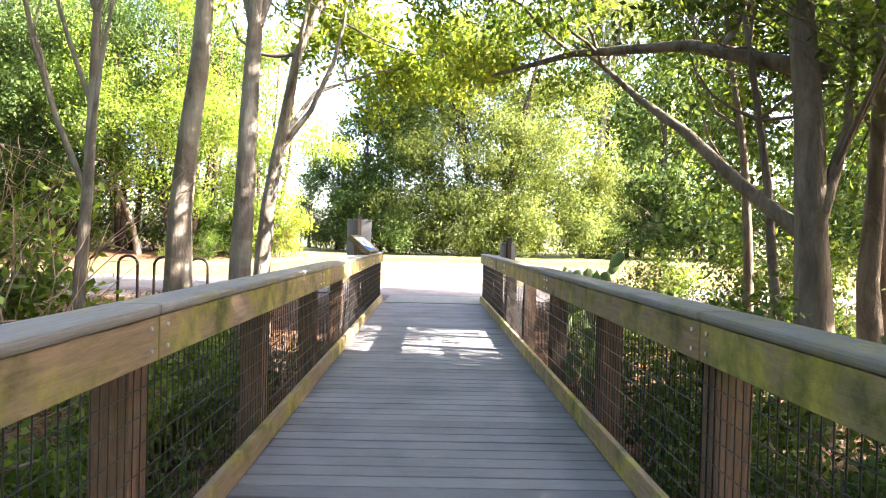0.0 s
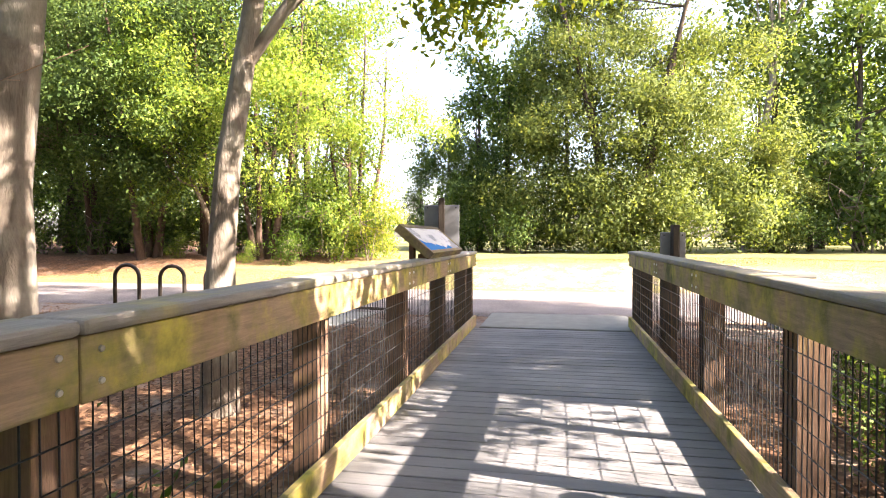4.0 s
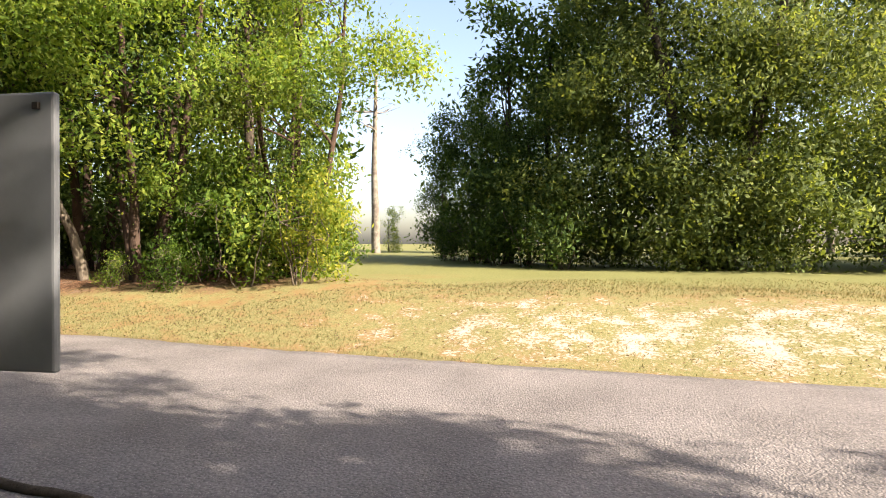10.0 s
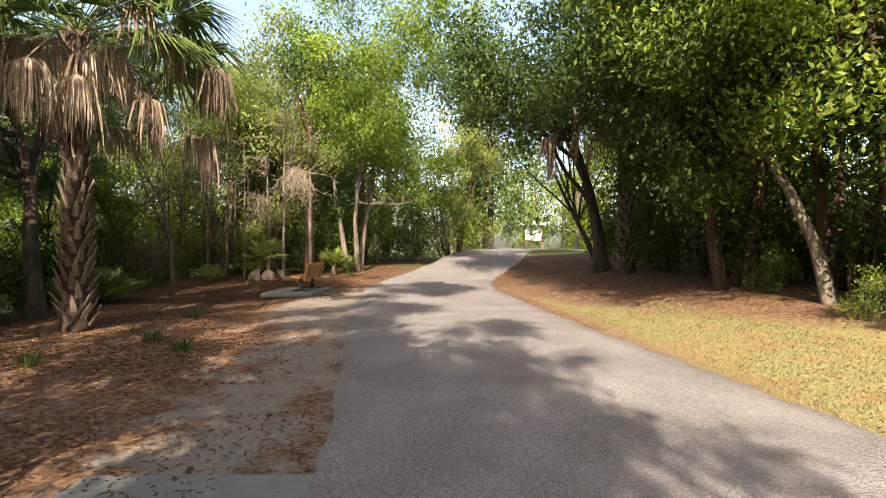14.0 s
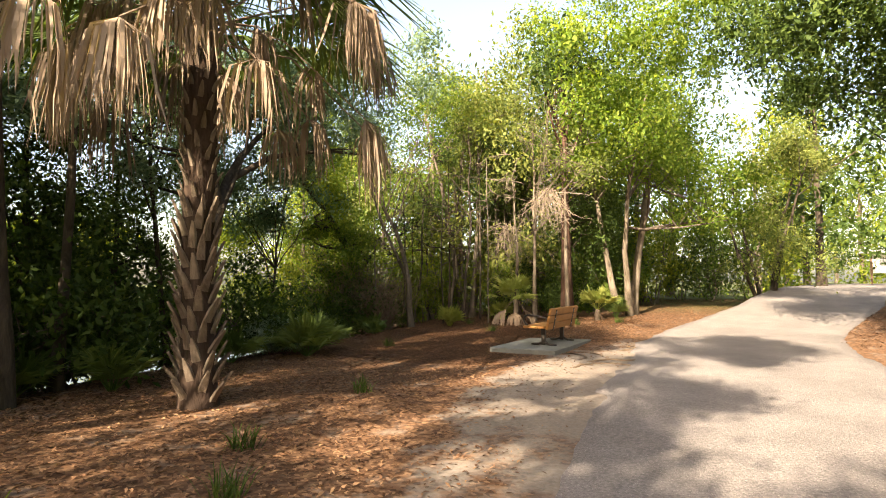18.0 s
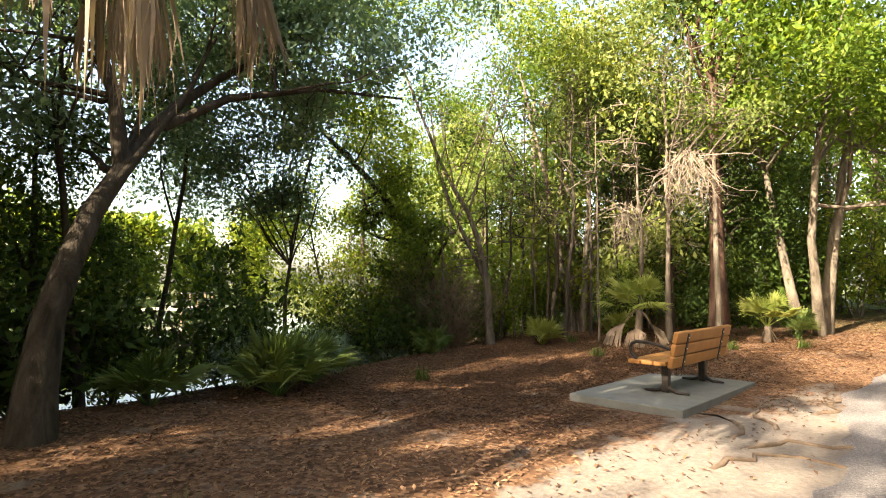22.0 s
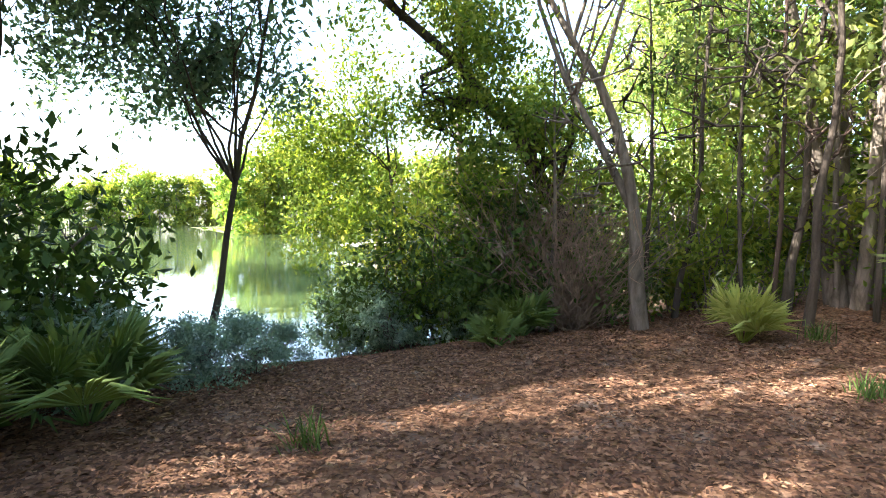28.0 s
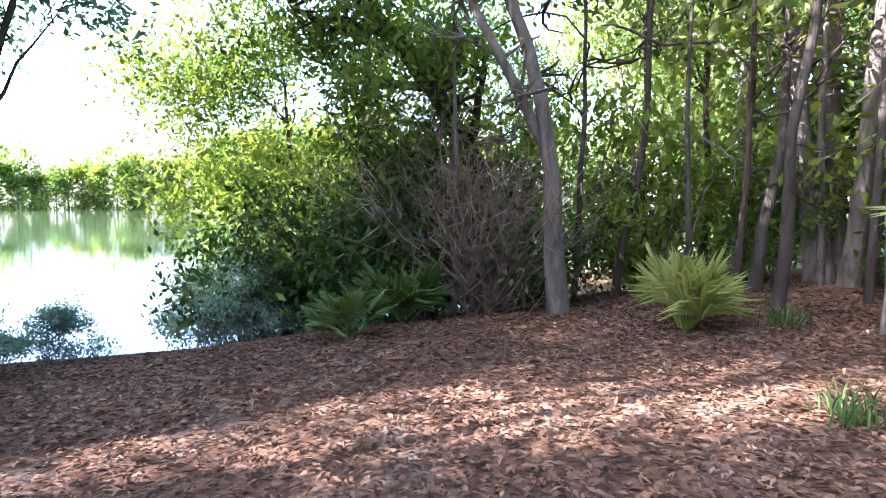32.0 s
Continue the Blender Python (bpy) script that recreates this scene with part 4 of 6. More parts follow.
FAR = [
    make_tree(41, 12, 0.24, puff(41, 14, 3.8, 0.9, 12, 1.9, 0.9, 0.35), 150, per=26, leaf=0.36, spread=0.5, limbs=6, twigs=0, label="tall leafy tree far behind, lit from the front", group="far woods", leafmat=M_LEAF),
    make_tree(42, 13, 0.22, puff(42, 14, 3.4, 0.9, 13, 1.8, 0.9, 0.35), 150, per=26, leaf=0.36, spread=0.5, limbs=6, twigs=0, label="tall dark evergreen far behind", group="far woods", leafmat=M_LEAF_DARK, bark=M_BARK_DARK),
    make_tree(43, 11, 0.22, puff(43, 14, 3.8, 0.7, 11, 1.9, 0.9, 0.35), 150, per=26, leaf=0.36, spread=0.5, limbs=6, twigs=0, label="yellow-green tree far behind", group="far woods", leafmat=M_LEAF_YELLOW),
]
# far shore crowns: side light and haze are put into the bright leaf colours
SHORE = [make_tree(47, 11, 0.22, puff(43, 14, 3.8, -0.3, 11, 1.9, 0.9, 0.35), 110, per=12, leaf=1.0, spread=0.7, limbs=4, twigs=0, label="yellow-green tree on the far shore, coloured bright for side light", group="far shore trees", leafmat=M_LEAF_YELLOW),
         make_tree(48, 11, 0.22, puff(44, 14, 3.6, -0.3, 12, 1.9, 0.9, 0.35), 110, per=12, leaf=1.0, spread=0.7, limbs=4, twigs=0, label="green tree on the far shore, coloured bright for side light", group="far shore trees", leafmat=M_LEAF_LIT)]
SHRUB = [
    make_tree(31, 1.9, 0.02, puff(31, 6, 0.9, 0.3, 1.9, 0.5), 70, per=28, leaf=0.11, spread=0.17, stems=4, limbs=8, twigs=12, flare=0.3, name="shrub", label="leafy green undergrowth shrub", category="shrub", group="undergrowth", leafmat=M_LEAF),
    make_tree(32, 1.5, 0.02, puff(32, 6, 0.9, 0.25, 1.5, 0.5), 64, per=28, leaf=0.108, spread=0.17, stems=4, limbs=8, twigs=10, flare=0.3, name="shrub", label="dark evergreen undergrowth shrub", category="shrub", group="undergrowth", leafmat=M_LEAF_DARK),
    make_tree(33, 2.4, 0.02, puff(33, 7, 1.0, 0.3, 2.4, 0.55), 84, per=28, leaf=0.108, spread=0.18, stems=5, limbs=8, twigs=14, flare=0.25, name="shrub", label="sunlit yellow-green shrub at the wood's edge", category="shrub", group="undergrowth", leafmat=M_LEAF_YELLOW),
    make_tree(34, 1.1, 0.014, puff(34, 8, 0.7, 0.08, 1.0, 0.42), 150, per=44, leaf=0.07, spread=0.09, stems=6, limbs=8, twigs=10, flare=0.35, name="shrub", label="low blue-green bush on the lake bank, paled for sky glare", category="shrub", group="bank bushes", leafmat=M_LEAF_GLARE),
]
rt = random.Random(77)
placed = set()


def plant(stock, k, x, y, s, rz=None):
    rz = rt.uniform(0, 360) if rz is None else rz
    ob = stock[k]
    if ob.name in placed:
        return again(ob, x, y, rz, s)
    placed.add(ob.name)
    return put(ob, x, y, rz, 0, s)


def wood(x, y, k=None, s=None):
    plant(WOOD, rt.randrange(4) if k is None else k, x, y, s or rt.uniform(0.85, 1.2))


def far(x, y, k=None, s=None):
    plant(FAR, rt.choice((0, 1, 2)) if k is None else k, x, y, s or rt.uniform(0.85, 1.25))


def shrub(x, y, k=None, s=None):
    plant(SHRUB, rt.randrange(3) if k is None else k, x, y, s or rt.uniform(0.7, 1.3))


# west of the boardwalk, between gully and road
# the one at (-8.2, 4.6) is added out of view to shade the bank
for x, y, k, q in ((-5.6, 3.2, 1, 0.85), (-8.8, 3.6, 0, 0.7), (-9.4, 2.2, 0, 0.75), (-4.8, -1.6, 2, 1.0), (-8.0, -2.8, 0, 1.0), (-11.2, -0.5, 3, 0.9), (-8.2, 4.6, 0, 0.7), (-7.0, 5.8, 3, 0.62)):
    wood(x, y, k, q)
# east of the boardwalk, and behind its start
# several are added out of view, placed to shade and dapple the deck
for x, y, k in ((6.4, 8.4, 3), (7.4, 3.4, 0), (10.5, 8.8, 3), (6.0, -0.8, 2), (4.8, -4.6, 0), (10.5, -1.6, 3), (13.5, 3.0, 0), (14.0, 9.4, 3), (1.2, -8.5, 0), (3.4, -1.8, 1), (8.4, 0.6, 3), (5.4, 2.2, 0), (3.9, 0.0, 3), (15.0, 2.0, 0)):
    wood(x, y, k)
for x, y in ((-2.0, 2.2), (-2.5, 0.8), (-2.2, 4.7), (-3.4, 2.9), (-3.9, 5.2), (-4.2, 1.6), (2.1, 1.6), (2.3, 3.0), (2.6, 4.4), (2.2, 0.2), (3.4, 2.2), (4.6, 4.0), (4.8, 7.0), (-5.4, 6.4), (-6.2, 4.6), (-7.6, 7.8), (-9.0, 6.6), (5.8, 5.6)):
    shrub(x, y, rt.choice((0, 1)), rt.uniform(0.45, 0.8))
for x, y, s in ((3.3, 9.6, 0.55), (4.0, 10.5, 0.6), (4.6, 9.2, 0.7), (5.6, 10.6, 0.7), (3.4, 8.3, 0.55), (6.8, 10.8, 0.8), (5.4, 8.2, 0.8), (8.0, 10.2, 0.9)):
    shrub(x, y, 0, s)
for x, y, s in ((1.8, 6.1, 0.4), (1.95, 6.9, 0.42), (1.8, 7.6, 0.36), (2.0, 8.3, 0.4), (2.5, 7.2, 0.45), (2.6, 8.1, 0.45), (1.85, 8.9, 0.36)):
    shrub(x, y, 1, s)
for k in range(13):
    shrub(-1.75 - rt.uniform(0, 0.7), -1.5 + k * 0.6, rt.choice((1, 1, 0)), rt.uniform(0.4, 0.62))
    shrub(1.75 + rt.uniform(0, 0.7), -1.5 + k * 0.6, 1, rt.uniform(0.4, 0.62))

for x, y, k, q in ((-3.9, 5.4, 0, 1.0), (-4.7, 4.0, 1, 1.3), (-5.4, 5.6, 0, 1.2), (-4.0, 2.6, 0, 1.2), (-5.8, 2.4, 1, 1.5), (-6.6, 6.6, 1, 1.3), (-3.2, 1.2, 1, 1.0)):
    shrub(x, y, k, q)

# thicket north of the road: crowns that hang over its southern edge
THICK = [
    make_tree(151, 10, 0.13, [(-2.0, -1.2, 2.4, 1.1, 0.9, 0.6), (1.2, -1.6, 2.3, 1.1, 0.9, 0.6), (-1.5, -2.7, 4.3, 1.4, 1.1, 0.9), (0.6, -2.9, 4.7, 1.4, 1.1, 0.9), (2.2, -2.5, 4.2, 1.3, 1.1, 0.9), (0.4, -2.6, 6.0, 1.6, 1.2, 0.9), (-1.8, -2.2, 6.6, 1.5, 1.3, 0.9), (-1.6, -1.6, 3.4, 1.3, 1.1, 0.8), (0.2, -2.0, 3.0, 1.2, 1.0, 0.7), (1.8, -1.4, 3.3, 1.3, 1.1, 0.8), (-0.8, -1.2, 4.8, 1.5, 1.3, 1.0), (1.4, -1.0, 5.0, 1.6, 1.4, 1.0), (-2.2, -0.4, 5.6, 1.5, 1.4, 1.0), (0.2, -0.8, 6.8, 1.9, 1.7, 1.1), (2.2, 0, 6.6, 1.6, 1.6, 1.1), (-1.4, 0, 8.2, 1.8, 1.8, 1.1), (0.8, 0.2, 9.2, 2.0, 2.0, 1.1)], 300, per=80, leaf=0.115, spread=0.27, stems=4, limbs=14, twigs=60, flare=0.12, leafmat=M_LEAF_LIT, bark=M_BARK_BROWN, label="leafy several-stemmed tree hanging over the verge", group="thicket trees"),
    make_tree(152, 10, 0.16, [(-1.6, -1.4, 2.2, 1.1, 0.9, 0.6), (1.6, -1.2, 2.1, 1.1, 0.9, 0.6), (-1.6, -2.7, 4.2, 1.4, 1.1, 0.9), (0.4, -3.0, 4.6, 1.4, 1.1, 0.9), (2.1, -2.6, 4.3, 1.3, 1.1, 0.9), (0.6, -2.6, 6.2, 1.6, 1.2, 0.9), (-1.6, -2.2, 6.8, 1.5, 1.3, 0.9), (2.0, -2.2, 6.6, 1.5, 1.3, 0.9), (-1.8, -1.4, 3.0, 1.3, 1.1, 0.7), (0.4, -1.8, 3.4, 1.3, 1.1, 0.8), (2.0, -1.2, 3.0, 1.2, 1.0, 0.7), (0, -1.2, 5.0, 1.7, 1.4, 1.0), (2.0, -0.6, 5.2, 1.6, 1.4, 1.0), (-2.0, -0.6, 5.2, 1.6, 1.4, 1.0), (0.4, -0.6, 7.0, 2.0, 1.8, 1.1), (-1.6, 0.2, 7.6, 1.8, 1.8, 1.1), (1.8, 0.4, 8.2, 1.8, 1.8, 1.1)], 310, per=80, leaf=0.115, spread=0.27, stems=3, limbs=14, twigs=60, flare=0.12, leafmat=M_LEAF_DARK, bark=M_BARK_BROWN, label="dense dark-stemmed tree at the road's edge", group="thicket trees"),
]
for x, y, k, rz, s in ((-9.43, 20.43, 0, 0, 1.0), (-11.8, 21.2, 1, 10, 1.05), (-13.56, 20.42, 1, -15, 1.1), (-7.0, 22.0, 0, 25, 0.85), (-16.9, 21.8, 1, 5, 1.05)):
    plant(THICK, k, x, y, s, rz)
for x, y, k, s in ((-13.6, 23.4, 3, 1.15), (-9.6, 24.0, 3, 1.1), (-16.8, 23.0, 3, 1.15), (-10.8, 26.2, 2, 0.85), (-19.6, 23.4, 3, 1.0)):
    wood(x, y, k, s)
for x, y in ((-9.0, 22.8), (-11.2, 23.4), (-13.2, 24.0), (-15.0, 23.6), (-17.0, 24.6), (-19.4, 24.4), (-7.6, 23.6), (-14.2, 22.4), (-10.4, 22.2)):
    shrub(x, y, 1, rt.uniform(0.9, 1.3))
for x, y in ((-5.9, 20.5), (-6.3, 21.3), (-6.8, 22.2), (-7.6, 21.4), (-7.4, 23.4), (-8.2, 24.4), (-6.9, 20.3), (-8.6, 22.4), (-7.9, 20.4)):
    shrub(x, y, rt.choice((0, 0, 2)), rt.uniform(0.75, 1.1))
for x, y in ((-12.2, 20.3), (-14.0, 20.8), (-9.4, 19.7), (-8.0, 19.6)):
    shrub(x, y, 0, rt.uniform(0.3, 0.5))
for k in range(9):
    shrub(-8.2 - k * 1.35, 21.6 + 0.5 * (k % 2), 1, rt.uniform(1.1, 1.5))
for x, y in ((-15.5, 27), (-19.5, 28.5), (-23, 27), (-27, 30), (-12, 28)):
    far(x, y, 1, 0.9)
for x, y in ((-18.0, 22.8), (-16.0, 23.0), (-21.6, 22.6), (-23.2, 21.9), (-25.4, 22.8), (-28, 24), (-24.5, 24.5), (-31, 25)):
    shrub(x, y, rt.choice((1, 1, 0)), rt.uniform(1.4, 2.1))
put(make_tree(153, 7, 0.105, [(-1.0, -1.6, 4.6, 1.2, 1.0, 0.7), (-1.4, -1.2, 5.8, 1.4, 1.2, 0.8), (-0.4, -1.6, 4.0, 0.9, 0.8, 0.5)], 80, per=80, leaf=0.115, spread=0.24, label="pale slender trunk leaning back into the thicket", leafmat=M_LEAF_LIT, bark=M_BARK, fork=0.6, group="thicket trees",
              line=[(0, 0, -0.2), (-0.1, -0.18, 0.8), (-0.22, -0.5, 1.6), (-0.4, -0.85, 2.4), (-0.65, -1.2, 3.6), (-0.9, -1.4, 5.4)]), -10.75, 20.25)
# the great bush-like tree on the lawn
BIG = [(x * 0.84, y, z, r, r, r * 0.8) for x, y, z, r in ((-3.6, 0, 2.2, 2.2), (-1.4, -0.8, 2.0, 2.2), (1.0, -1.0, 1.9, 2.2), (3.4, -0.4, 1.9, 2.1), (5.6, 0.2, 2.0, 1.9), (-4.6, 0.4, 4.4, 1.9), (-2.4, 0, 5.4, 2.3), (0.4, -0.8, 5.2, 2.4), (3.0, -0.4, 5.0, 2.4), (5.4, 0, 4.6, 2.0), (-3.2, 0.4, 8.0, 1.9), (-0.8, 0, 8.6, 2.2), (1.8, 0, 8.8, 2.2), (4.2, 0.2, 7.8, 2.0), (0.2, 0.2, 11.4, 1.9), (2.6, 0.2, 11.2, 1.7), (-1.8, 0.4, 10.6, 1.6), (-4.6, -0.6, 1.0, 1.5), (-2.2, -1.8, 0.9, 1.4), (0.0, -2.2, 0.9, 1.4), (2.2, -2.2, 0.9, 1.4), (4.6, -1.4, 0.9, 1.4), (6.6, 0.0, 1.0, 1.4), (-5.6, 0.6, 2.6, 1.5))]
put(make_tree(51, 13, 0.3, BIG, 2000, per=70, leaf=0.15, spread=0.3, stems=4, limbs=14, twigs=40, leafmat=M_LEAF_OLIVE, bark=M_BARK_DARK, label="great bushy olive-green tree with branches down to the grass", flare=0.2), 2.3, 31.0, 0, 0, 1.08)
for x, y, k, s in ((-4.4, 31.8, 3, 0.62), (-6.4, 34.4, 3, 0.7), (-3.4, 30.8, 3, 0.5), (-5.4, 33.0, 3, 0.55), (-9.0, 38.5, 3, 0.6), (8.6, 31.6, 2, 0.55), (10.6, 33.0, 3, 0.65)):
    wood(x, y, k, s)
for x, y in ((-4.4, 30.4), (-5.6, 31.8), (-6.8, 33.2), (-3.3, 29.5), (-2.0, 29.0), (-7.6, 34.8), (-5.0, 32.8), (7.6, 30.0), (9.2, 31.0)):
    shrub(x, y, 1, rt.uniform(1.1, 1.5))
for x, y, s in ((-4.4, 32.4, 0.72), (-3.0, 33.6, 0.85), (-6.4, 36.0, 0.6), (10.5, 38.0, 1.2)):
    far(x, y, 1, s)
# far edge of the lawn
for x, y in ((13, 34), (17, 36), (21, 32), (25, 35), (29, 30), (33, 29), (27, 40), (38, 25), (14, 41), (42, 20), (45, 14), (41, 8), (46, 3), (37, 33), (19, 43), (48, 24)):
    far(x, y, rt.choice((1, 1, 0, 1)))
for i in range(16):
    xx = -46 + i * 4.6 + rt.uniform(-1, 1)
    far(xx, 54 + rt.uniform(-3, 3), rt.choice((0, 1, 2)), 0.3 if -27 < xx < -8 else rt.uniform(1.0, 1.4))

for x, y in ((12, 31), (14.5, 32.5), (17, 33), (20, 30.5), (23, 33), (26, 32), (29, 27.5), (32, 26), (36, 23), (40, 18), (15.5, 37), (24, 37), (38, 29), (43, 11)):
    shrub(x, y, 1, rt.uniform(2.4, 3.2))
# wood that closes the lawn to the north-east
for i in range(20):
    a = math.radians(18 + i * 4.2)
    far(math.sin(a) * 64 + rt.uniform(-3, 3), 12 + math.cos(a) * 64 + rt.uniform(-3, 3), rt.choice((0, 1, 1)), rt.uniform(1.1, 1.4))
# yellow-leaved kind 2 here stands in for bright hazy light behind the trunks
for x, y, q in ((-34.5, 12.2, 1.6), (-36.2, 10.0, 1.8), (-37.6, 13.2, 1.6), (-34.2, 10.6, 1.3), (-38.5, 16.0, 1.5), (-40.0, 11.0, 2.0), (-41.0, 14.5, 2.0), (-38.6, 7.0, 2.0), (-33.0, 11.2, 1.2)):
    shrub(x, y, rt.choice((0, 2)), q)
# woods west and south-west of the bench
for x, y, k, s in ((-27.4, 4.6, 0, 0.85), (-29.6, 7.0, 2, 1.25), (-27.6, -1.2, 3, 0.6), (-31.6, 4.0, 3, 1.0), (-30.2, 0.4, 2, 1.0), (-32.6, 9.0, 3, 1.0), (-35.4, 6.4, 2, 1.0), (-36.0, 11.6, 0, 1.0), (-33.5, -3, 0, 1.0)):
    wood(x, y, k, s)
for x, y in ((-25.2, 4.4), (-26.0, 5.8), (-24.4, 2.6), (-27.0, 7.4), (-28.6, 8.8), (-23.2, 1.6), (-25.0, -0.6), (-28.2, 5.8), (-29.4, 4.0), (-26.8, 3.0), (-30.8, 9.8)):
    shrub(x, y, rt.choice((0, 1, 1)), rt.uniform(0.7, 1.2))
for x, y in ((-31, 6.2), (-33, 8.2), (-29.4, 2.6), (-27.8, 0.6), (-35.5, 9.4), (-31.5, 2.0), (-30.4, 9.4), (-36.8, 14.6), (-33.4, 5.0)):
    shrub(x, y, rt.choice((0, 1)), rt.uniform(1.5, 2.2))
for x, y in ((-40, 8), (-42, 2), (-44, 12.5), (-39, -6), (-44, -4), (-48, 8), (-50, 15), (-54, 18), (-48, -14), (-56, -20), (-42, -14), (-40, 19.5), (-46, 31), (-53, 33), (-38, 31), (-32, 30), (-60, 22), (-62, 32), (-66, 27), (-70, 22), (-35, 35), (-60, 12), (-58, 40), (-80, 30), (-86, 37), (-78, 37), (-92, 30), (-72, 36), (-88, 24)):
    far(x, y, rt.choice((0, 2, 0, 1)), rt.uniform(0.8, 1.15))
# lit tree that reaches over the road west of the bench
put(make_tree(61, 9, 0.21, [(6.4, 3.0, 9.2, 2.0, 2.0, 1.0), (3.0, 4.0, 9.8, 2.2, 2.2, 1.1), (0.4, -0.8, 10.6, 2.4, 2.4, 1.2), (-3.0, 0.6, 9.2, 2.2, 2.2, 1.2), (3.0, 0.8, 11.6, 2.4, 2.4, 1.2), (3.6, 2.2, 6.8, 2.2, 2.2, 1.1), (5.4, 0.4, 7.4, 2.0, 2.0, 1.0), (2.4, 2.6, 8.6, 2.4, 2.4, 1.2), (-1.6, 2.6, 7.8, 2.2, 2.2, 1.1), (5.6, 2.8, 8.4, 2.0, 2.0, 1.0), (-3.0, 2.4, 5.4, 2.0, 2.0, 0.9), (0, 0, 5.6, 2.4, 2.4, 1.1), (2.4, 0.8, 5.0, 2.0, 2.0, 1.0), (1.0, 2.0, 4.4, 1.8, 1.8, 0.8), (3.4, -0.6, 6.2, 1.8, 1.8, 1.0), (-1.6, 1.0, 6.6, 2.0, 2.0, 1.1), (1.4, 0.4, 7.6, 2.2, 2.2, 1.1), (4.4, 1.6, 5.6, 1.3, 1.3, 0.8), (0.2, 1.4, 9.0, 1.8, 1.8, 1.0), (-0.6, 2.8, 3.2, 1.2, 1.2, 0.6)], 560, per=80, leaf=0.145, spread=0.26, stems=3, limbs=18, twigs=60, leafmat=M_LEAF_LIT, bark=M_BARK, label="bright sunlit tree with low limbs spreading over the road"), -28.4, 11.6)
put(make_tree(62, 7, 0.13, puff(62, 10, 2.8, 1.6, 7.0, 1.3), 200, per=70, leaf=0.13, spread=0.3, stems=4, limbs=12, twigs=30, flare=0.22, leafmat=M_LEAF_OLIVE, bark=M_BARK_DARK, label="several-stemmed olive tree beside the road"), -34.0, 16.6)
# oak on the north side of the road with a leaning limb
put(make_tree(63, 10, 0.26, [(-0.5, -4.6, 6.0, 2.0, 1.8, 0.9), (2.6, -3.8, 5.4, 1.9, 1.7, 0.9), (-2.8, -3.2, 5.8, 1.9, 1.7, 0.9), (4.4, -1.6, 5.0, 1.8, 1.8, 1.0), (0.8, -5.6, 7.2, 1.8, 1.8, 0.9), (4.0, -3.6, 6.6, 1.8, 1.8, 0.9), (3.6, 0.4, 4.4, 1.6, 1.6, 0.9), (1.6, -2.2, 5.4, 2.2, 2.2, 1.1), (-1.2, -2.0, 5.0, 1.9, 1.9, 1.0), (0.4, -3.6, 6.2, 2.0, 1.8, 0.9), (0, 0, 7.4, 2.8, 2.8, 1.6), (2.8, -0.6, 7.0, 2.2, 2.2, 1.3), (-2.2, 0, 7.2, 2.2, 2.2, 1.3), (-4.0, -1.4, 6.2, 1.9, 1.8, 1.0), (-4.6, 0.6, 7.6, 2.0, 1.9, 1.1), (-1.0, -0.6, 9.0, 2.2, 2.0, 1.1)], 400, per=90, leaf=0.13, spread=0.26, limbs=18, twigs=36, leafmat=M_LEAF_DARK, bark=M_BARK_DARK, label="dark oak beside the road with a leaning limb",
              line=[(0, 0, -0.2), (0.02, -0.1, 1.0), (0.08, -0.4, 2.4), (0.15, -0.9, 4.0), (0.3, -1.8, 6.0)],
              extra=[([(-0.1, -0.1, 0.2), (-0.8, -0.4, 1.3), (-1.6, -0.8, 2.6), (-2.4, -1.2, 4.0)], 0.11)]), -20.99, 20.31)

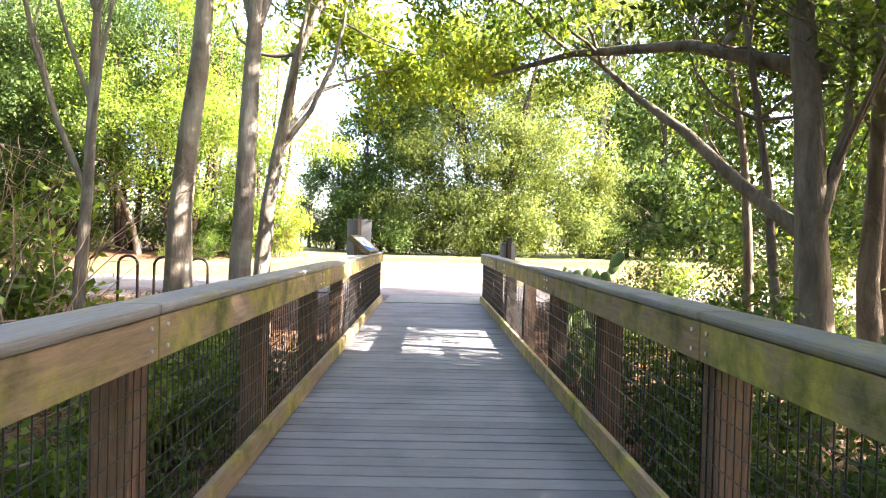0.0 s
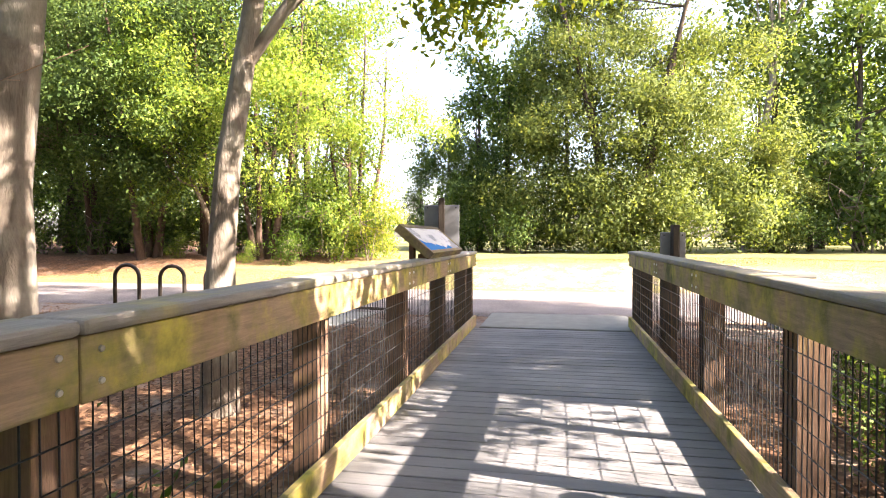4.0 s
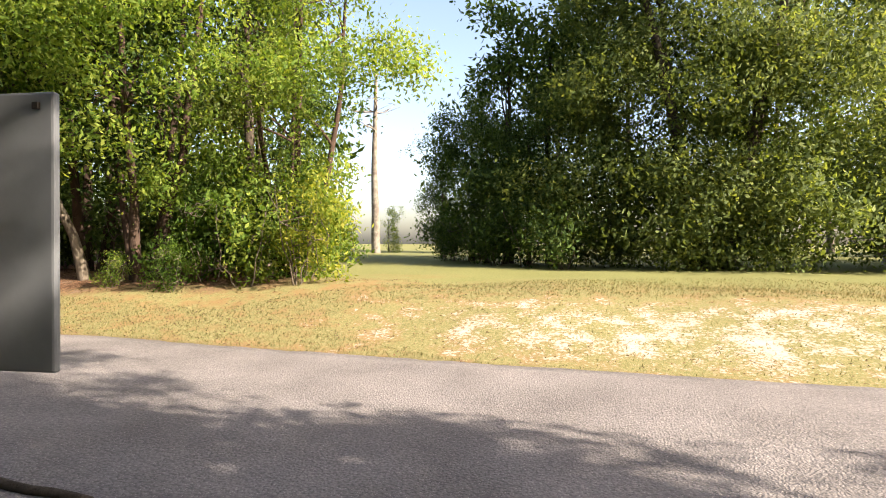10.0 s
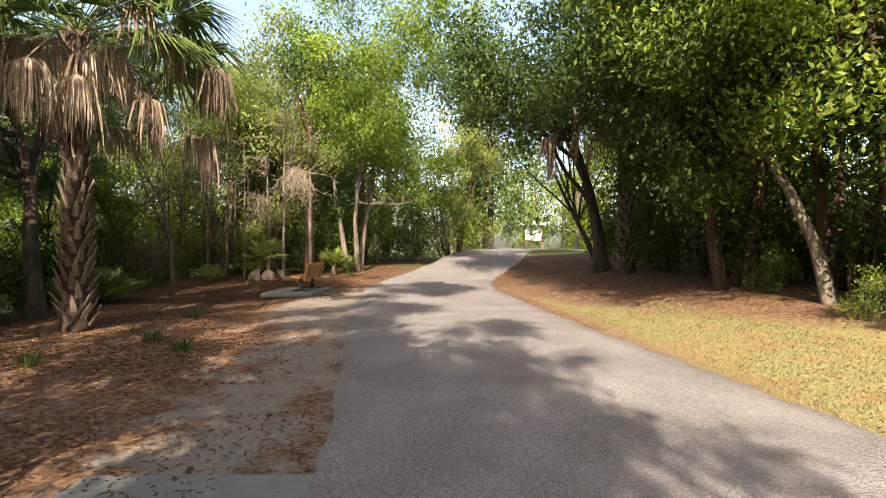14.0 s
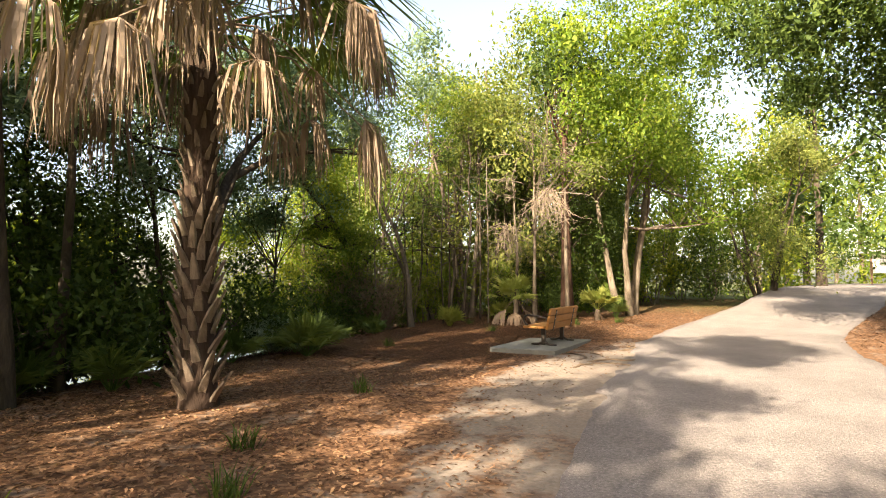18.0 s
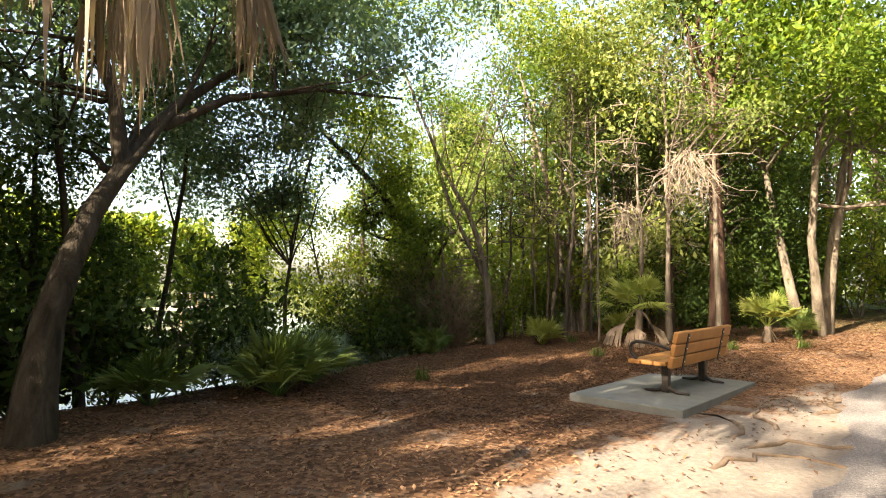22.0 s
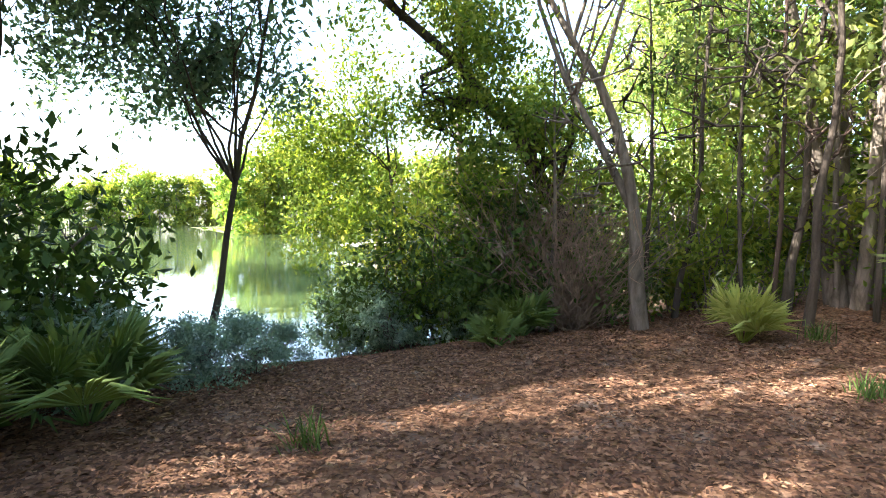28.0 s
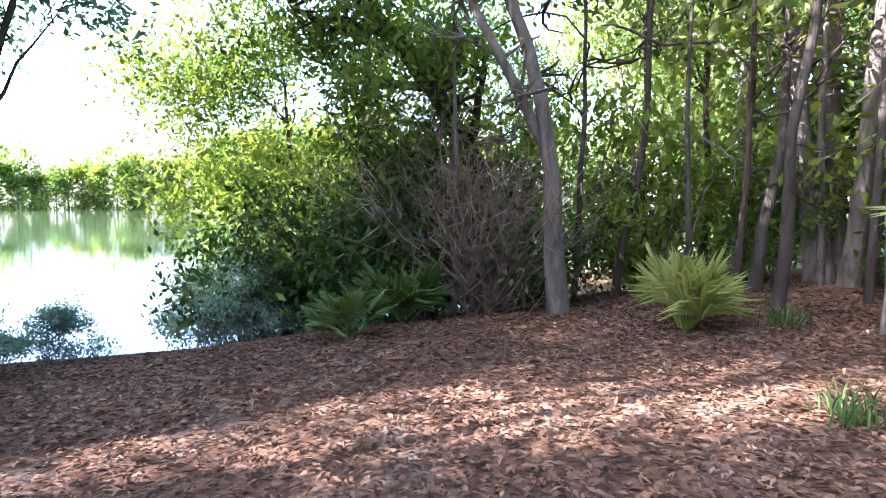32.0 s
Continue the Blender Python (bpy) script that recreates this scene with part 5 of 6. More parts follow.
# trees round the palm and along the lake bank
put(make_tree(71, 8, 0.17, [(-1.8, -1.9, 5.0, 1.6, 1.6, 0.8), (-3.4, -2.5, 5.6, 1.8, 1.8, 0.8), (0.8, -3.2, 5.6, 1.5, 1.4, 0.9), (-0.8, -2.7, 6.8, 2.2, 2.2, 1.1), (2.0, -2.9, 6.2, 2.0, 2.0, 1.2), (-4.4, -1.5, 6.6, 1.8, 1.8, 0.9), (-2.2, 0.3, 6.4, 1.0, 1.0, 0.6), (-2.6, -1.3, 4.4, 1.3, 1.2, 0.7), (-4.0, -0.7, 5.0, 1.4, 1.3, 0.7), (-1.0, -2.3, 4.4, 1.1, 1.1, 0.7), (-3.4, -2.5, 3.8, 1.1, 1.0, 0.6), (0.6, -2.3, 4.2, 1.2, 1.2, 0.7), (1.4, -1.3, 3.6, 1.0, 1.0, 0.6), (-4.8, -1.9, 4.2, 1.1, 1.1, 0.6), (-3.8, -0.1, 6.2, 1.5, 1.5, 0.8), (-3.6, -0.8, 5.4, 1.5, 1.4, 0.8), (-4.6, -0.6, 6.0, 1.5, 1.4, 0.8), (-2.6, -0.5, 4.9, 1.1, 1.0, 0.6), (-5.4, 0.6, 6.4, 1.4, 1.3, 0.7), (-2.2, -1.2, 5.6, 1.4, 1.2, 0.7), (0.4, -1.2, 5.4, 1.0, 0.9, 0.5), (-1.4, -2.1, 3.8, 1.0, 0.9, 0.6), (-2.8, -1.8, 4.1, 1.1, 1.0, 0.6)], 480, per=80, leaf=0.11, spread=0.2, leafmat=M_LEAF_BLUE_HAZE, bark=M_BARK_DARK, limbs=12, twigs=40, label="crooked dark oak leaning out over the lake bank",
              line=[(0, 0, -0.2), (-0.15, -0.15, 1.0), (-0.5, -0.4, 2.0), (-1.1, -0.8, 2.9), (-1.9, -1.1, 3.9), (-3.2, -1.4, 4.9)],
              extra=[([(-1.0, -0.75, 2.75), (-1.0, -0.9, 3.6), (-0.7, -1.2, 4.8), (-0.3, -1.6, 6.2)], 0.10), ([(-1.5, -0.95, 3.4), (-2.3, -0.7, 3.9), (-3.4, -0.2, 4.2), (-4.6, 0.3, 4.3)], 0.07)]), -13.75, 7.0)
for x, y, k, s in ((-22.4, 2.2, 1, 0.6), (-11.2, 3.2, 3, 0.66), (-13.0, 3.8, 3, 0.6), (-14.6, 3.9, 3, 0.5), (-12.2, 1.6, 3, 0.5), (-9.6, 4.4, 3, 0.6), (-27.0, 7.7, 3, 0.7), (-26.6, 6.4, 2, 1.0), (-28.6, 9.6, 3, 0.7)):
    wood(x, y, k, s)
for i, (x, y, r, lx, ly) in enumerate(((-11.4, 6.4, 0.10, 0.3, -0.2), (-12.3, 5.9, 0.08, -0.5, -0.1), (-10.6, 6.6, 0.09, 0.2, 0.2), (-14.9, 5.0, 0.06, 0.2, -0.6), (-16.0, 4.2, 0.05, -0.5, 0.3))):
    put(make_tree(80 + i, 10 if i < 3 else 8, r, puff(80 + i, 6, 1.9, 8.2 if i < 3 else 3.6, 10.2 if i < 3 else 7.2, 1.0 if i < 3 else 1.3), 40 if i < 3 else 105, per=56, leaf=0.11, spread=0.19, lean=(lx, ly), leafmat=M_LEAF_BLUE_HAZE, bark=M_BARK_DARK, fork=0.5, label="thin dark tree on the lake bank", group="bank trees"), x, y)
for x, y, s in ((-11.6, 4.6, 1.2), (-10.2, 5.4, 1.1), (-12.6, 4.4, 0.9), (-9.4, 6.2, 0.9), (-13.2, 5.4, 0.6), (-14.6, 4.3, 0.6), (-13.4, 4.0, 1.3), (-12.2, 5.2, 1.0), (-10.9, 6.2, 0.7), (-14.3, 4.5, 1.3), (-13.5, 3.5, 1.7), (-12.9, 5.5, 1.2), (-14.0, 2.4, 1.7)):
    shrub(x, y, 1, s)
# trees of the bank in front of the bench
put(make_tree(91, 8.5, 0.092, [(0.6, 0.2, 6.0, 1.7, 1.7, 1.0), (-0.8, 0.4, 7.0, 1.8, 1.8, 1.0), (1.4, -0.6, 7.4, 1.6, 1.6, 0.9), (0.2, 1.4, 5.2, 1.2, 1.2, 0.6), (2.2, 0.4, 5.6, 1.4, 1.4, 0.7), (3.0, -0.6, 6.8, 1.5, 1.5, 0.8), (1.4, -0.4, 4.4, 0.9, 0.9, 0.5)], 150, per=66, leaf=0.09, spread=0.24, leafmat=M_LEAF, bark=M_BARK, fork=0.6, label="slim grey tree forking above the leaf litter",
              line=[(0, 0, -0.2), (0.06, -0.04, 1.2), (0.2, -0.15, 2.3), (0.5, -0.4, 3.2), (1.0, -0.78, 4.3), (1.7, -1.3, 6.4)],
              extra=[([(0.08, -0.06, 1.5), (0.38, -0.3, 2.2), (0.75, -0.58, 3.1), (1.0, -0.8, 4.0), (1.1, -0.9, 5.4)], 0.06)]), -23.02, 5.85)
put(make_tree(92, 7, 0.19, [(1.6, -0.4, 3.6, 1.1, 1.1, 0.7), (2.6, -0.6, 4.6, 1.5, 1.5, 0.9), (3.8, -0.8, 5.4, 1.5, 1.5, 0.8), (4.8, -0.4, 6.2, 1.6, 1.6, 0.8), (3.4, 0.4, 4.0, 1.0, 1.0, 0.6), (2.0, 0.2, 2.6, 0.8, 0.8, 0.6), (3.0, -0.2, 3.2, 1.0, 1.0, 0.6)], 215, per=72, leaf=0.10, spread=0.18, leafmat=M_LEAF, bark=M_BARK_DARK, limbs=14, twigs=50, label="dark oak leaning far over towards the lake",
              line=[(0, 0, -0.2), (0.3, -0.1, 0.7), (0.8, -0.2, 1.7), (1.6, -0.3, 2.9), (2.6, -0.5, 4.0), (4.2, -0.6, 5.0)]), -24.1, 4.1)
put(make_tree(93, 5.5, 0.05, [(0.1, -1.0, 3.2, 1.0, 1.0, 0.7), (0.9, -1.0, 2.4, 0.9, 0.9, 0.6), (0.4, -1.5, 4.1, 1.1, 1.1, 0.7), (-0.2, -0.8, 2.0, 0.7, 0.7, 0.5), (1.6, -1.1, 3.2, 0.8, 0.8, 0.5), (0.5, -0.6, 1.5, 0.8, 0.8, 0.5), (1.3, -0.6, 1.7, 0.8, 0.7, 0.5), (1.0, -1.6, 3.3, 1.0, 0.9, 0.6)], 210, per=60, leaf=0.09, spread=0.22, leafmat=M_LEAF_YELLOW, bark=M_BARK_DARK, lean=(0.0, -1.6), label="thin leaning sapling with sunlit yellow leaves"), -21.4, 2.5)
put(make_tree(94, 5.5, 0.045, [(-0.5, 0.1, 3.8, 1.0, 1.0, 0.7), (-1.0, -0.2, 4.8, 1.2, 1.2, 0.8), (1.0, -1.4, 5.4, 1.5, 1.5, 0.8), (2.4, -2.0, 6.2, 1.7, 1.7, 0.9), (0.2, -2.2, 6.6, 1.6, 1.6, 0.9), (3.4, -0.8, 5.6, 1.3, 1.3, 0.7), (-0.4, 0.8, 6.2, 1.3, 1.3, 0.7), (0.6, -1.6, 3.4, 1.1, 1.1, 0.5), (1.6, -0.2, 3.6, 1.0, 1.0, 0.6), (-1.4, -1.4, 4.4, 1.1, 1.1, 0.6), (-0.9, -1.2, 3.7, 0.9, 0.9, 0.5), (-1.1, -0.3, 3.5, 0.9, 0.9, 0.5), (-0.4, 0.6, 3.5, 0.8, 0.8, 0.5), (0.7, -0.1, 3.4, 0.9, 0.9, 0.5), (-0.1, -0.3, 3.9, 1.0, 1.0, 0.6), (0.4, -0.7, 4.2, 1.1, 1.1, 0.6), (-0.3, 0.1, 3.2, 0.8, 0.8, 0.5), (0.8, -0.6, 3.1, 0.9, 0.9, 0.5), (1.3, -0.9, 3.5, 1.0, 1.0, 0.5), (-0.5, -0.8, 3.2, 0.8, 0.8, 0.5), (0.3, -0.2, 3.6, 1.0, 1.0, 0.5)], 320, per=90, leaf=0.09, spread=0.16, leafmat=M_LEAF_BLUE_HAZE, bark=M_BARK_DARK, lean=(-0.9, -0.2), label="thin leaning tree at the water's edge", limbs=14, twigs=40), -18.1, 4.7)
for i, (x, y, r) in enumerate(((-24.6, 6.9, 0.05), (-25.3, 6.2, 0.06), (-26.2, 7.6, 0.07), (-24.2, 5.3, 0.04), (-25.9, 5.2, 0.05), (-27.3, 8.6, 0.08))):
    put(make_tree(100 + i, 8, r, puff(100 + i, 6, 1.5, 2.6, 7.8, 0.9), 28, per=60, leaf=0.10, spread=0.19, lean=(rt.uniform(-0.5, 0.5), rt.uniform(-0.4, 0.4)), leafmat=rt.choice((M_LEAF_OLIVE, M_LEAF_OLIVE, M_LEAF_DARK)), bark=M_BARK_DARK, label="slim tree in the crowded wood", group="wood stems", wob=0.25), x, y)
for x, y, s in ((-20.2, 2.9, 0.8), (-20.7, 2.5, 0.95), (-21.2, 2.9, 0.9), (-20.6, 3.5, 0.7), (-21.6, 3.6, 0.75), (-18.9, 4.7, 0.4), (-18.5, 5.5, 0.5), (-18.0, 5.6, 0.5), (-17.5, 5.7, 0.6), (-16.9, 5.6, 0.7)):
    shrub(x, y, 3, s)
for x, y, s, k in ((-22.3, 4.6, 1.0, 1), (-22.0, 3.6, 1.1, 0), (-23.0, 4.7, 0.8, 1), (-21.6, 2.8, 1.0, 2), (-22.8, 3.0, 1.2, 0), (-15.4, 4.4, 0.7, 0)):
    shrub(x, y, k, s)
# kind 2 among these lightens the dark wood by leaf colour, as if sunlit
for x, y, k, s in ((-17.0, 4.9, 1, 1.2), (-16.2, 5.1, 1, 1.1), (-23.7, 4.4, 1, 1.0), (-24.8, 5.4, 2, 0.9), (-24.0, 3.4, 2, 1.4), (-25.4, 4.6, 2, 1.3), (-27.0, 6.2, 2, 1.4), (-28.0, 7.8, 2, 1.3), (-28.9, 9.4, 0, 1.2), (-13.0, 4.6, 1, 1.4), (-15.4, 4.6, 1, 1.0), (-22.6, 3.9, 1, 1.1), (-25.9, 7.9, 0, 0.9), (-27.3, 9.9, 1, 0.9), (-21.0, 3.3, 1, 1.0), (-21.8, 3.4, 1, 1.3), (-22.6, 3.0, 1, 1.4)):
    shrub(x, y, k, s)
for x, y in ((-6.0, -8.0), (-8.0, -13.0), (-4.0, -16.0), (-9.0, -7.0), (-2.0, -12.0)):
    far(x, y, 1, 0.9)
# far shore of the lake
for i in range(20):
    plant(SHORE, rt.choice((0, 0, 1)), -64 + i * 2.0, -64 + rt.uniform(-3, 2), rt.uniform(0.6, 0.95))
for i in range(34):
    plant(SHORE, rt.choice((0, 1)), -40 + i * 2.1 + rt.uniform(-1, 1), -124 + rt.uniform(-4, 3), rt.uniform(0.6, 1.05))

put(make_tree(113, 8, 0.07, [(0.3, 0.6, 3.6, 1.0, 1.0, 0.6), (1.0, 1.4, 4.6, 1.2, 1.2, 0.7), (-0.8, 0.4, 5.0, 1.3, 1.3, 0.8), (0.4, 2.0, 5.8, 1.4, 1.4, 0.8), (1.4, 0.2, 6.6, 1.4, 1.4, 0.8), (-0.6, 1.6, 7.2, 1.5, 1.5, 0.8)], 34, per=70, leaf=0.10, spread=0.2, leafmat=M_LEAF_OLIVE, bark=M_BARK, limbs=20, twigs=90, label="olive-leaved tree in front of the tall pine"), -25.5, 9.1)
# tall pine with red bark, and a tall pale pine beyond the lawn
put(make_tree(111, 9.5, 0.21, [(0.2, 0.2, 8.0, 1.3, 1.3, 0.7), (-0.5, 0.4, 9.0, 1.3, 1.3, 0.7)], 60, per=40, leaf=0.2, spread=0.4, leafmat=M_LEAF_DARK, bark=M_BARK_RED, fork=0.7, label="tall pine with flaking red-brown bark", wob=0.05), -26.2, 10.0)
put(make_tree(112, 18, 0.26, [(1.5, 0, 14, 2.6, 2.6, 1.6), (0, 0.4, 16.5, 2.0, 2.0, 1.4)], 150, per=40, leaf=0.3, spread=0.5, leafmat=M_LEAF_OLIVE, bark=M_BARK_PALE, fork=0.6, lean=(2.0, 0), label="tall pale pine behind the great bushy tree", wob=0.1), 8.4, 34.6)


def bare_tree(seed, h, r, label, bark, limbs, reach, up):
    """A tree with no leaves: forked limbs and twigs."""
    rng = np.random.default_rng(seed)
    t = new("dead_tree")
    tagged(t, label, "dead tree")
    V, F = [], []
    line = bent(rng, (0, 0, -0.2), (0, 0, h), 9, 0.08)
    rad = [r * (1 - 0.7 * i / 9) for i in range(10)]
    tube_into(V, F, line, rad, 9)
    part("trunk", raw("trunk", V, F, bark, True), None, t)
    for k in range(limbs):
        i = int(rng.integers(6, 10)) if up else int(rng.integers(2, 9))
        a = rng.uniform(0, 6.283)
        L = reach * rng.uniform(0.5, 1)
        end = line[i] + np.array([math.cos(a) * L, math.sin(a) * L, L * rng.uniform(0.0, 0.5)])
        l = bent(rng, line[i], end, 5, 0.25)
        V, F = [], []
        tube_into(V, F, l, [max(0.01, rad[i] * 0.5 * (1 - 0.17 * j)) for j in range(6)], 6)
        for q in range(5):
            j = int(rng.integers(2, 6))
            e2 = l[j] + rng.normal(0, 0.35 * reach * 0.5, 3)
            tube_into(V, F, bent(rng, l[j], e2, 3, 0.08), [0.02, 0.015, 0.01, 0.005], 4)
        part("limb", raw("limb", V, F, bark, True), None, t)
    return t


put(bare_tree(5, 12.5, 0.32, "bare white dead tree standing beyond the lawn", M_BARK_PALE, 9, 3.2, True), -16.6, 47.0)
put(bare_tree(6, 4.6, 0.07, "leafless pale dead tree behind the palmetto", M_BARK, 9, 1.5, True), -25.1, 8.5)
put(bare_tree(7, 5.6, 0.08, "bare pale branches beside the tall pine", M_BARK, 10, 1.8, True), -25.6, 10.1)

for k, (x, y, h) in enumerate(((-24.3, 7.9, 5.2), (-24.9, 6.3, 6.0), (-25.5, 7.2, 5.6), (-26.3, 6.3, 6.4), (-25.0, 5.0, 5.0), (-23.7, 5.2, 4.6), (-26.9, 7.4, 6.2), (-26.6, 8.9, 5.4), (-24.0, 6.5, 4.2), (-22.4, 4.9, 3.6))):
    put(bare_tree(30 + k, h, 0.03 + 0.006 * (k % 4), "thin bare stem in the crowded wood", (M_BARK, M_BARK_BROWN, M_BARK_DARK)[k % 3], 7, 1.1, k % 2 == 0), x, y)


# ---- fans: palmettos and the palm ----
def fan(rng, V, F, root, way, stalk, blade, n, spread=2.5, droop=0.2, width=0.03, fold=0.012):
    """One fan leaf: a stalk from root along way, then n blades."""
    way = Vector(way).normalized()
    root = Vector(root)
    side = way.cross(Vector((0, 0, 1)))
    side = side.normalized() if side.length > 0.05 else Vector((1, 0, 0))
    up = side.cross(way).normalized()
    hub = root + way * stalk + Vector((0, 0, -droop * stalk * 0.2))
    if stalk > 0.02:
        tube_into(V, F, [tuple(root), tuple(root + way * stalk * 0.5), tuple(hub)], [0.012, 0.009, 0.007], 4)
    h0 = len(V)
    V.append(tuple(hub))
    for k in range(n):
        a = (k / (n - 1) - 0.5) * spread + rng.normal(0, 0.03)
        d = (way * math.cos(a) + side * math.sin(a)).normalized()
        d = (d + up * 0.12 * math.cos(a)).normalized()
        L = blade * (0.72 + 0.28 * math.cos(a)) * rng.uniform(0.85, 1.1)
        s = d.cross(up).normalized() * width
        m = hub + d * L * 0.5 + up * fold
        tip = hub + d * L + Vector((0, 0, -droop * L * rng.uniform(0.5, 1.4)))
        b = len(V)
        V.extend([tuple(m + s - up * 2 * fold), tuple(m), tuple(m - s - up * 2 * fold), tuple(tip)])
        F.extend([(h0, b, b + 1), (h0, b + 1, b + 2), (b, b + 3, b + 1), (b + 1, b + 3, b + 2)])


def make_palmetto(seed, fans, reach, blade, label, leafmat, dead=0, tilt=(0.5, 1.4), stem=0.0, droop=0.25, category="palmetto"):
    rng = np.random.default_rng(seed)
    t = new("palmetto")
    tagged(t, label, category, "palmettos")
    if stem:
        V, F = [], []
        tube_into(V, F, [(0, 0, -0.1), (0.02, 0, stem * 0.5), (0, 0.02, stem)], [0.09, 0.08, 0.07], 8)
        part("stem", raw("stem", V, F, M_BOOT, True), None, t)
    for k in range(fans + dead):
        V, F = [], []
        a = 2.4 * k + rng.uniform(-0.3, 0.3)
        el = rng.uniform(*tilt) if k < fans else rng.uniform(-1.35, -0.55)
        way = (math.cos(a) * math.cos(el), math.sin(a) * math.cos(el), math.sin(el))
        fan(rng, V, F, (math.cos(a) * 0.03, math.sin(a) * 0.03, stem), way, reach * rng.uniform(0.6, 1.0), blade * rng.uniform(0.8, 1.1), 19, 2.6 if k < fans else 1.6, droop if k < fans else 0.9, 0.017)
        part("frond" if k < fans else "dead_frond", raw("frond", V, F, leafmat if k < fans else M_DEAD), None, t)
    return t


put(make_palmetto(1, 24, 0.36, 0.50, "bushy light-green palmetto in sunlit leaf litter", M_PALMETTO, dead=4, tilt=(0.7, 1.5)), -23.35, 7.0)
put(make_palmetto(2, 18, 0.55, 0.55, "tall palmetto with hanging pale dead fronds", M_PALMETTO, dead=6, stem=0.75, tilt=(0.15, 1.35)), -24.5, 8.75)
put(make_palmetto(3, 16, 0.55, 0.55, "green palmetto at the foot of the pine", M_PALMETTO, dead=4, stem=0.35), -26.6, 10.9)
put(make_palmetto(4, 18, 0.40, 0.45, "dark low palmetto at the edge of the wood", M_PALM, dead=2), -21.75, 5.15)
put(make_palmetto(5, 10, 0.22, 0.35, "small dark palmetto spreading on the litter", M_PALM), -21.0, 5.75)
put(make_palmetto(6, 22, 0.55, 0.60, "large dark palmetto on the lake bank", M_PALM, dead=3), -16.5, 6.9)
put(make_palmetto(7, 18, 0.5, 0.55, "dark palmetto with a dead frond by the water", M_PALM, dead=3), -17.3, 6.5)
put(make_palmetto(8, 14, 0.4, 0.45, "green palmetto in the shade of the wood", M_PALMETTO, dead=2), -25.6, 7.9)
for i, (x, y) in enumerate(((-15.2, 6.2), (-12.6, 6.6), (-11.8, 5.8), (-27.4, 11.4), (-2.6, 1.6), (2.5, 2.2), (-3.0, 3.4), (2.9, 3.4))):
    put(make_palmetto(20 + i, 12, 0.45, 0.5, "dark palmetto among the undergrowth", M_PALM, dead=1), x, y)


